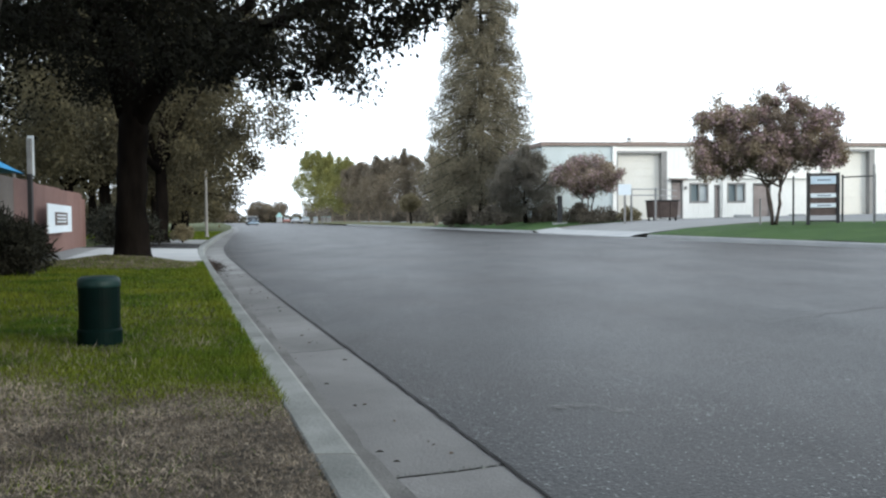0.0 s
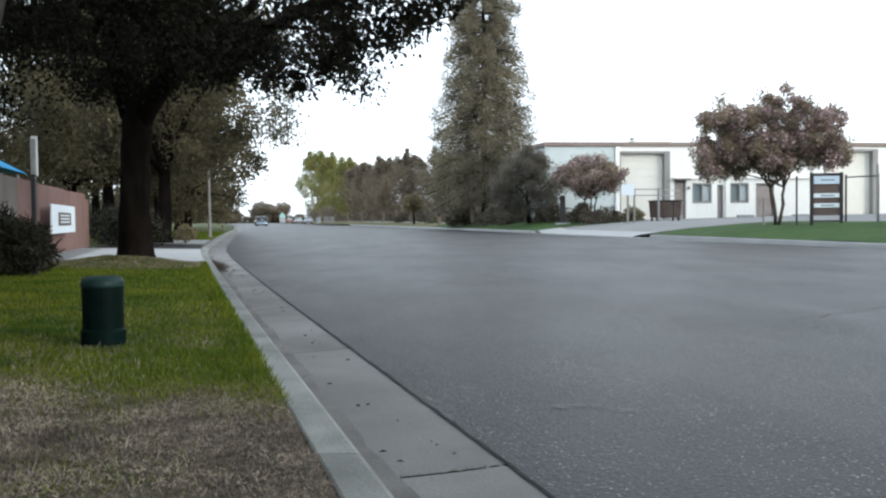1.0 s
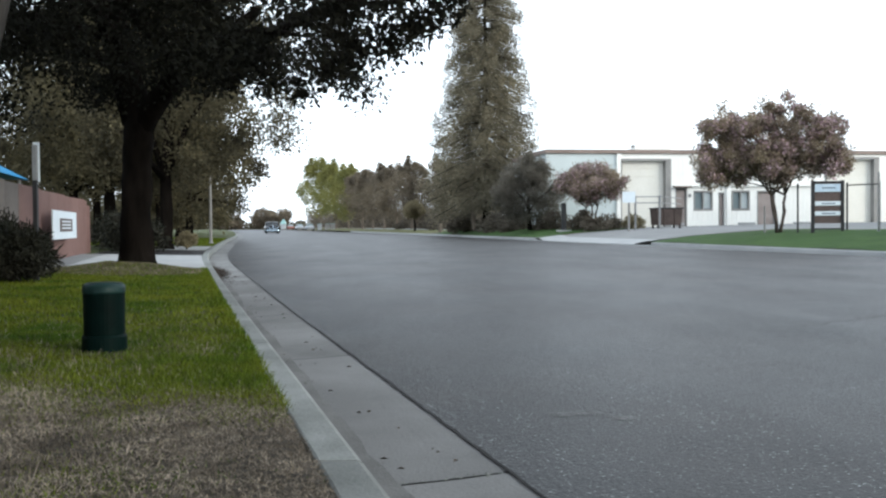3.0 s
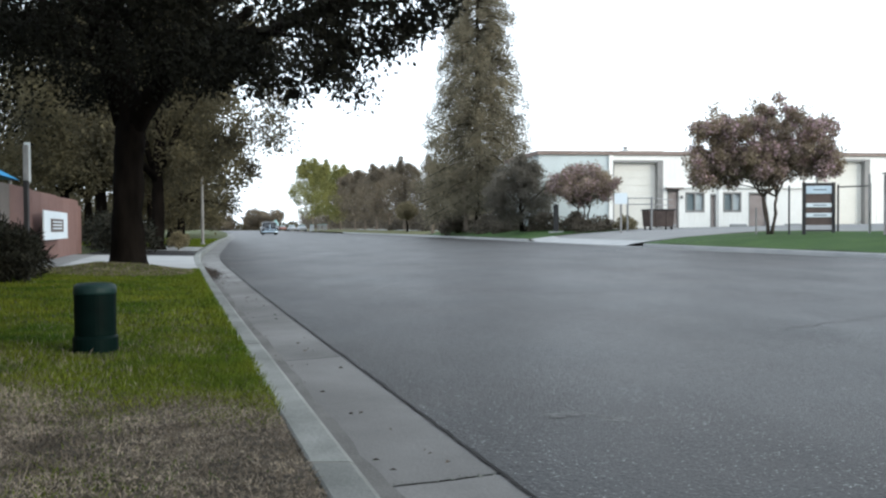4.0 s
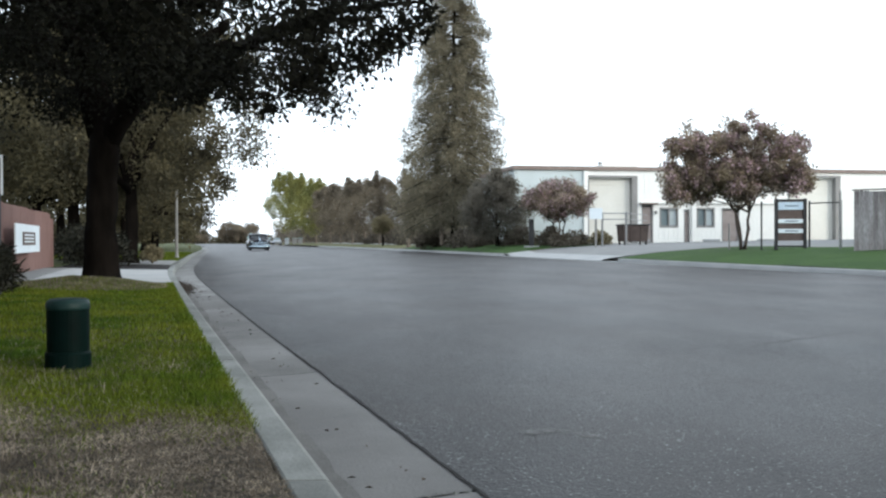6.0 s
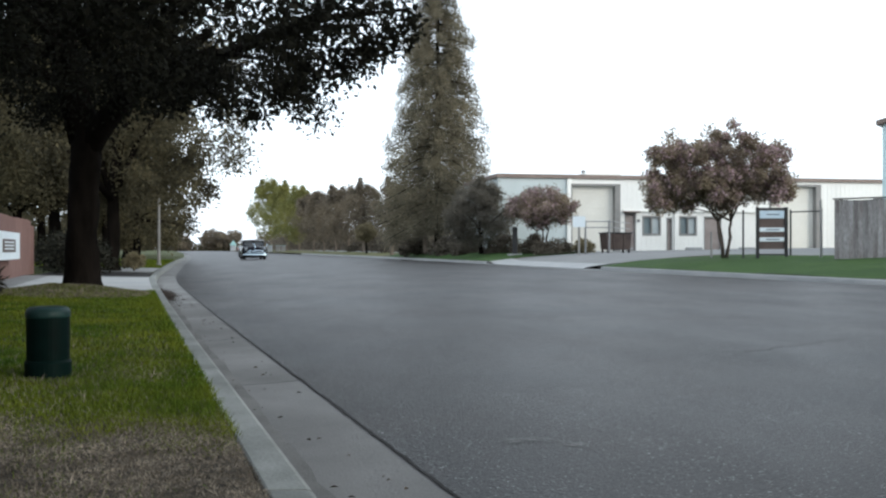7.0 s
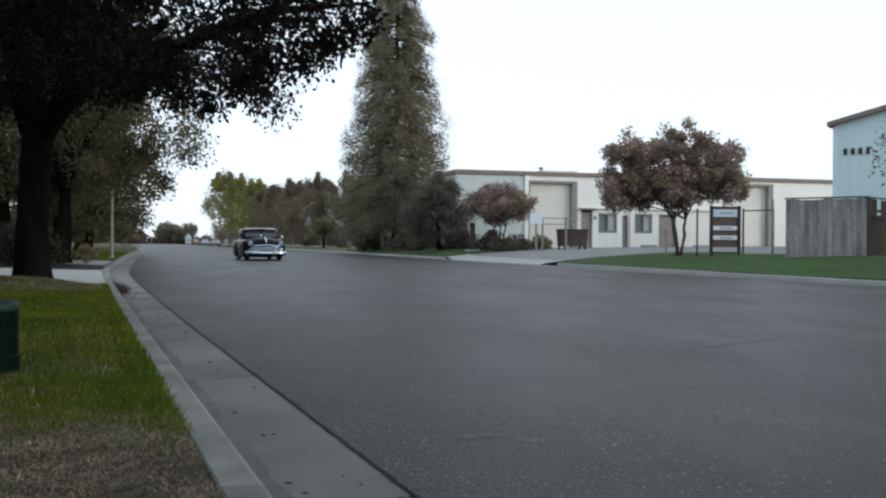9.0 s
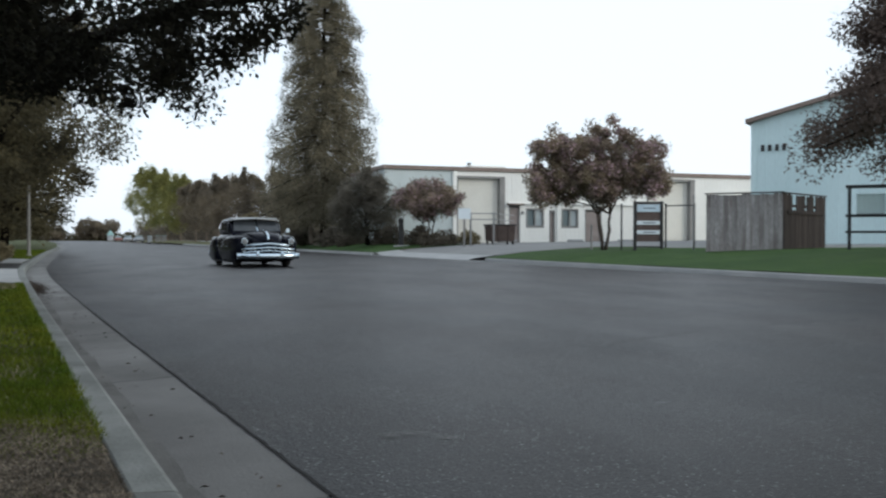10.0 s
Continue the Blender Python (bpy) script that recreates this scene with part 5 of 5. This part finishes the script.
# ---- far street clutter ----
def parked_car(x, y, ang, material, label):
    c = thing("parked_car", pose(x, y, 0.1, 0, 0, ang), label, "car", "cars parked far down the street")
    part("body", loft(bmesh.new(), [(-2.2, 0, 0.7, 0.35, 0.8, 0.5), (-1.9, 0, 0.85, 0.25, 0.95, 0.4), (0.8, 0, 0.88, 0.22, 0.95, 0.4), (1.9, 0, 0.84, 0.25, 0.85, 0.4), (2.2, 0, 0.7, 0.35, 0.7, 0.5)], 14), material, c, smooth=True)
    part("cabin", loft(bmesh.new(), [(-1.7, 0, 0.66, 0.85, 1.0, 0.5), (-1.1, 0, 0.68, 0.85, 1.42, 0.45), (0.2, 0, 0.68, 0.85, 1.42, 0.45), (0.9, 0, 0.66, 0.85, 0.98, 0.5)], 14), WINDOW_GLASS, c, smooth=True)
    for wx in (-1.35, 1.35):
        for s in (-1, 1):
            part("wheel", lathe(bmesh.new(), [(0.2, -0.1), (0.32, -0.1), (0.32, 0.1), (0.2, 0.1)], 16, 'Y', (wx, s * 0.76, 0.32)), RUBBER, c)


parked_car(-34.1, 215, 104, FAR_WHITE, "white car parked far down the street")
parked_car(-28.4, 192, 104, FAR_WHITE, "pale car parked under the green trees")
parked_car(-40.4, 240, 104, FAR_RED, "dull red car parked at the street end")


def kiosk():
    k = thing("guard_hut", pose(-52.4, 298, 0.2) @ Matrix.Scale(0.75, 4), "small hut with a pointed teal roof", "hut")
    part("wall", boxed(-1.0, 1.0, -1.0, 1.0, -0.1, 2.2, 0.03), FAR_WHITE, k)
    bm = bmesh.new()
    bmesh.ops.create_cone(bm, cap_ends=True, segments=4, radius1=1.9, radius2=0.05, depth=2.2)
    r = part("roof", bm, FAR_TEAL, k, "pointed teal metal roof")
    r.matrix_local = pose(0, 0, 3.3, 0, 0, 45)
    for x, y, m in ((-26.0, 190, FAR_WHITE), (-23.4, 182, GREY_FRAME), (-21.6, 176, GREY_FRAME)):
        q = thing("utility_cabinet", pose(x, y, 0.2), "pale cabinet on the far verge", "cabinet", "far cabinets")
        part("body", boxed(-0.4, 0.4, -0.4, 0.4, -0.1, 1.2, 0.05), m, q)
        part("roof", boxed(-0.46, 0.46, -0.46, 0.46, 1.205, 1.28, 0.03), FAR_TEAL, q)
    p = thing("bollard", pose(-0.6, 84.0, 0.15), "short pale wooden bollard on the verge", "bollard")
    part("post", lathe(bmesh.new(), [(0.17, -0.1), (0.17, 0.9), (0.14, 0.96)], 14), BARK_PALE, p)


kiosk()

# ---- kerbs and gutters, slab by slab ----
SEG = 3.05


def slab_rows(y0, y1):
    ys = list(np.linspace(y0, y1, 4))
    return ys


def kerb_slab(name, base, sgn, y0, y1, parent, drop=False, stone=CONCRETE):
    """One cast length of kerb with a rounded front edge."""
    h = 0.15
    prof = [(-0.118, -0.1), (-0.118, h - 0.006), (-0.11, h), (0.01, h), (0.028, h - 0.008), (0.04, h - 0.028), (0.062, -0.02), (0.062, -0.1)]
    if drop:
        prof = [(a, min(b, 0.03)) for a, b in prof]
    verts, faces = [], []
    ys = slab_rows(y0, y1)
    for y in ys:
        for n, z in prof:
            verts.append((base(y) + sgn * n, y, z))
    m = len(prof)
    for i in range(len(ys) - 1):
        for j in range(m - 1):
            a = i * m + j
            faces.append((a, a + 1, a + m + 1, a + m) if sgn < 0 else (a + m, a + m + 1, a + 1, a))
    faces += [tuple(range(m)), tuple(reversed(range((len(ys) - 1) * m, len(ys) * m)))]
    raw(name, verts, faces, stone, parent)


def gutter_slab(base, sgn, y0, y1, parent):
    prof = [(0.064, -0.004), (0.2, 0.002), (0.4, 0.008), (GUT - 0.006, 0.019), (GUT - 0.004, -0.06)]
    verts, faces = [], []
    ys = slab_rows(y0, y1)
    for k, y in enumerate(ys):
        for n, z in prof:
            yy = y + 0.27 * n * sgn
            verts.append((base(y) + sgn * n, yy, z))
    m = len(prof)
    for i in range(len(ys) - 1):
        for j in range(m - 1):
            a = i * m + j
            faces.append((a, a + 1, a + m + 1, a + m) if sgn > 0 else (a + m, a + m + 1, a + 1, a))
    raw("gutter_slab", verts, faces, GUTTER, parent)


def kerbs():
    kl = tagged(new("kerb_left"), "pale concrete kerb and gutter along the verge", "kerb", kind="structure")
    kr = tagged(new("kerb_right"), "concrete kerb and gutter across the road, kerb coloured paler as if lit", "kerb", kind="structure")
    i = -8
    while 2.96 + SEG * i < 140:
        y0, y1 = 2.96 + SEG * i, 2.96 + SEG * (i + 1) - 0.012
        kerb_slab("kerb_stone", left_kerb, 1, y0, y1, kl)
        gutter_slab(left_kerb, 1, y0 + 0.19, y1 + 0.185, kl)
        yr0 = y0 + 1.0
        # right kerb in paler concrete: its stronger light is put into the colour
        kerb_slab("kerb_stone", right_kerb, -1, yr0, yr0 + SEG - 0.012, kr, drop=38.6 < yr0 + SEG / 2 < 51.8, stone=PALE_CONC)
        gutter_slab(right_kerb, -1, yr0, yr0 + SEG - 0.012, kr)
        i += 1
    bed = ribbon("gutter_bed", left_kerb, YS_ALL, [-0.15, GUT + 0.05], lambda n, y: -0.025, TAR, kl)
    bed = ribbon("gutter_bed", right_kerb, YS_ALL, [-GUT - 0.05, 0.15], lambda n, y: -0.025, TAR, kr)


kerbs()
stain = ribbon("gutter_stain", left_kerb, list(np.arange(-2, 24, 0.2)), [0.066, 0.1, 0.14, 0.19], lambda n, y: float(np.interp(n, [0.064, 0.2, 0.4], [-0.004, 0.002, 0.008])) + 0.012, GUTTER_STAIN,
               wob=lambda y, i: 0 if i < 2 else 0.05 * noise.noise((y * 0.9, i * 0.3, 0)) + 0.02 * noise.noise((y * 4.0, i, 5)))
tagged(stain, "damp dark stain along the foot of the kerb", "stain", kind="structure")
# ragged tar edge where the asphalt meets the gutter
rt = random.Random(3)
tv, tf = [], []
ys = list(np.arange(-6, 40, 0.12))
for y in ys:
    o = GUT + rt.uniform(-0.004, 0.004)
    w = rt.uniform(0.006, 0.015)
    tv += [(left_kerb(y) + o - 0.004, y, 0.0225), (left_kerb(y) + o + w, y, 0.0245 + z_road(GUT + w) - 0.02)]
for i in range(len(ys) - 1):
    tf.append((2 * i, 2 * i + 1, 2 * i + 3, 2 * i + 2))
tagged(raw("tar_line", tv, tf, TAR), "dark ragged tar seam along the gutter", "seam", kind="structure")
# pale scuff on the asphalt
z_s = z_road(0.68 - left_kerb(4.2)) + 0.004
rs = random.Random(23)
sv, sf = [], []
for i in range(22):
    u = rs.random()
    cx, cy = 0.5 + 0.3 * u + rs.uniform(-0.02, 0.02), 4.2 + 0.1 * math.sin(2.6 * u) - 0.16 * u * u + rs.gauss(0, 0.03)
    lx, ly, w = rs.uniform(0.02, 0.07), rs.uniform(-0.03, 0.01), rs.uniform(0.002, 0.006)
    sv += [(cx - lx, cy - ly, z_s), (cx, cy - w, z_s), (cx + lx, cy + ly, z_s), (cx, cy + w, z_s)]
    sf.append((4 * i, 4 * i + 1, 4 * i + 2, 4 * i + 3))
tagged(raw("scuff_mark", sv, sf, SCUFF), "pale ragged scuff mark on the asphalt", "mark", kind="structure")


# ---- grass, dry patch, leaf litter ----
def verge_points(n, y0, y1, n0, n1, dens=None):
    y = rng.uniform(y0, y1, n)
    k = rng.uniform(n0, n1, n)
    x = np.interp(y, _ys, _xs) + k
    if dens is not None:
        keep = rng.random(n) < dens(x, y, k)
        x, y, k = x[keep], y[keep], k[keep]
    return np.stack([x, y, 0.138 + 0.02 * np.clip(-k, 0, 5)], 1)


def patch_edge(k):
    """Distance ahead at which the dry patch gives way to living grass."""
    return 3.75 + 0.25 * np.sin(k * 3.1 + 1) + 0.12 * np.sin(k * 9.0)


def green_density(x, y, k):
    e = patch_edge(k)
    d = np.clip((y - e + 0.3) / 0.95, 0, 1) ** 1.25
    patchy = 0.02 * (np.sin(x * 7.0 + y * 3) > 0.55)
    lush = 0.35 * (k > -0.5) * (y > e - 0.3)
    weeds = 0.5 * np.exp(-((x + 1.15) ** 2 + (y - 2.6) ** 2) / 0.12) + 0.45 * np.exp(-((x + 2.2) ** 2 + (y - 3.6) ** 2) / 0.3)
    return np.clip(d + patchy + lush + weeds, 0, 1)


pts = verge_points(150000, 2.4, 7.0, -4.2, -0.125, green_density)
blades("lawn_grass", pts, rng.uniform(0.01, 0.034, len(pts)), 0.006, 1.7, BLADE, label="short yellow-green verge grass")
# lush tufts beside the kerb where the dry patch ends
pts = verge_points(7000, 3.75, 5.3, -0.85, -0.1, lambda x, y, k: np.clip((y - 3.8 - 0.15 * np.sin(k * 11)) / 0.2, 0, 1) * np.clip((k + 0.85) / 0.35, 0, 1))
blades("lawn_grass", pts, rng.uniform(0.02, 0.048, len(pts)), 0.007, 1.3, BLADE, label="lush green grass tufts beside the kerb")
pts = verge_points(110000, 7.0, 16.5, -6.5, -0.18, lambda x, y, k: np.clip(((k + 1.55) / 1.35) ** 2 + ((y - 15.7) / 1.6) ** 2 - 0.6, 0.15, 1))
blades("lawn_grass", pts, rng.uniform(0.015, 0.045, len(pts)), 0.012, 0.9, BLADE, label="short yellow-green verge grass")
pts = verge_points(7000, 5.0, 17, -0.22, -0.09)
blades("lawn_grass", pts, rng.uniform(0.02, 0.05, len(pts)), 0.01, 0.7, BLADE, label="grass fringe along the kerb")
pts = verge_points(30000, 36.5, 62.0, -8, -0.18)
blades("lawn_grass", pts, rng.uniform(0.03, 0.08, len(pts)), 0.03, 0.7, BLADE, label="grass beneath the street trees")


pts = verge_points(46000, 2.6, 13.0, -4.2, -0.16, lambda x, y, k: np.clip((9 - y) / 5, 0.05, 1) * (0.3 + 0.5 * (np.sin(x * 2.3 + 1.1 * np.sin(y * 1.7)) > 0.2)))
blades("dry_grass", pts, rng.uniform(0.02, 0.05, len(pts)), 0.006, 1.2, BLADE_DRY, label="yellowed blades among the verge grass")


def straw_density(x, y, k):
    e = patch_edge(k)
    tuft = np.sin(x * 31 + 3 * np.sin(y * 17)) * np.sin(y * 37 + 2 * np.sin(x * 21)) > -0.05
    return np.clip((e + 0.75 - y) / 0.9, 0.03, 0.85) * (0.5 + 0.5 * tuft)


pts = verge_points(300000, 1.8, 5.8, -3.2, -0.125, straw_density) + np.array([0, 0, 0.017])
blades("dry_grass", pts, rng.uniform(0.002, 0.012, len(pts)), 0.0045, 2.6, BLADE_DRY, label="dead straw and clippings on bare soil")
soil = ribbon("bare_patch", left_kerb, [-3, -1, 0.5] + list(np.arange(1.2, 5.0, 0.045)), list(np.linspace(-4.2, -0.22, 95)) + [-0.18, -0.15, -0.13, -0.115], lambda n, y: z_left(n) - 0.006 + 0.006 * noise.noise((n * 7, y * 7, 0)) + 0.005 * noise.noise((n * 19, y * 19, 3)) - 0.05 * smooth((y - 4.1) / 0.8) - 0.03 * math.exp(-((n + 0.115) / 0.012) ** 2), SOIL)
tagged(soil, "bare brown soil patch in the verge", "soil", kind="structure")


def litter():
    rr = np.random.default_rng(5)
    n = 1020
    y = np.concatenate([rr.uniform(2.5, 20, 120), rr.normal(18.0, 1.0, 900)])
    k = np.concatenate([rr.uniform(0.03, 0.5, 120), np.abs(rr.normal(0.08, 0.11, 900)) + 0.03])
    x = np.interp(y, _ys, _xs) + k
    v, f = [], []
    for i in range(n):
        s = rr.uniform(0.008, 0.02) if i < 120 else rr.uniform(0.02, 0.05)
        a = rr.uniform(0, 6.28)
        c, d = math.cos(a) * s, math.sin(a) * s
        z = 0.012 + 0.016 * k[i] + rr.uniform(0.0, 0.004 if i < 120 else 0.07 * math.exp(-k[i] * 5))
        v += [(x[i] - c, y[i] - d, z), (x[i] + d * 0.5, y[i] - c * 0.5, z + 0.006), (x[i] + c, y[i] + d, z), (x[i] - d * 0.5, y[i] + c * 0.5, z + 0.008)]
        f.append((4 * i, 4 * i + 1, 4 * i + 2, 4 * i + 3))
    tagged(raw("leaf_litter", v, f, DEBRIS), "dead leaves lying in the gutter", "litter", kind="stuff")


litter()


def grit():
    """Pale grit and weeds caught in the gutter joint."""
    rr = np.random.default_rng(9)
    v, f = [], []
    for i in range(45):
        k = rr.uniform(0.08, GUT)
        y = 2.96 + 0.185 + 0.27 * k + rr.normal(0, 0.012)
        x = left_kerb(2.96 + 0.185) + k
        s = rr.uniform(0.002, 0.006)
        z = 0.004 + 0.02 * k
        b = len(v)
        v += [(x - s, y - s, z), (x + s, y - s, z), (x + s, y + s, z), (x - s, y + s, z), (x, y, z + s)]
        f += [(b, b + 1, b + 4), (b + 1, b + 2, b + 4), (b + 2, b + 3, b + 4), (b + 3, b, b + 4)]
    tagged(raw("joint_grit", v, f, CONCRETE), "pale grit caught in the gutter joint", "grit", kind="stuff")


grit()


def cracks():
    rr = random.Random(17)
    for k, (p, q) in enumerate((((4.1, 8.3), (7.6, 9.5)), ((7.6, 9.5), (9.4, 9.2)), ((2.6, 7.2), (4.1, 8.3)))):
        v, f = [], []
        n = 26
        for i in range(n):
            t = i / (n - 1)
            x, y = p[0] + (q[0] - p[0]) * t + rr.uniform(-0.03, 0.03), p[1] + (q[1] - p[1]) * t + rr.uniform(-0.07, 0.07)
            z = z_road(x - left_kerb(y)) + 0.004
            w = rr.uniform(0.004, 0.014) * math.sin(math.pi * (0.1 + 0.8 * t))
            v += [(x, y - w, z), (x, y + w, z)]
        f = [(2 * i, 2 * i + 2, 2 * i + 3, 2 * i + 1) for i in range(n - 1)]
        tagged(raw("asphalt_crack", v, f, TAR), "thin ragged crack in the asphalt", "crack", kind="structure")


cracks()

# ---- motion ----
CAR_PATH = [
    (0.0, -31.74, 154.96),
    (1.5, -27.16, 138.72),
    (2.5, -24.29, 127.29),
    (4.0, -19.99, 109.57),
    (5.0, -17.09, 97.19),
    (5.5, -15.77, 91.09),
    (6.0, -14.25, 84.67),
    (7.5, -9.51, 65.12),
    (8.0, -7.94, 58.73),
    (8.5, -6.38, 51.82),
    (9.0, -4.62, 44.83),
    (9.5, -2.85, 37.46),
    (10.0, -0.96, 30.00),
]


def motions():
    grid = np.arange(0, 10.0001, 0.1)
    ts = [r[0] for r in CAR_PATH]
    cx, cy = (np.polyfit(ts, [r[i] for r in CAR_PATH], 5) for i in (1, 2))
    rows = []
    for t in grid:
        x, y = np.polyval(cx, t), np.polyval(cy, t)
        dx, dy = np.polyval(np.polyder(cx), t), np.polyval(np.polyder(cy), t)
        z = z_road(x - left_kerb(y)) + 0.0
        rows.append((float(t), pose(x, y, z, 0, 0, math.degrees(math.atan2(dy, dx)))))
    walk(car, rows)
    fine = np.arange(0, 301) / 30.0
    X, Y = np.polyval(cx, fine), np.polyval(cy, fine)
    dist = np.concatenate([[0], np.cumsum(np.hypot(np.diff(X), np.diff(Y)))])
    for w, x, s in wheels:
        walk(w, [(float(t), pose(x, s * 0.74, 0.34, 0, math.degrees(d / 0.34), 0)) for t, d in zip(fine, dist)])


motions()
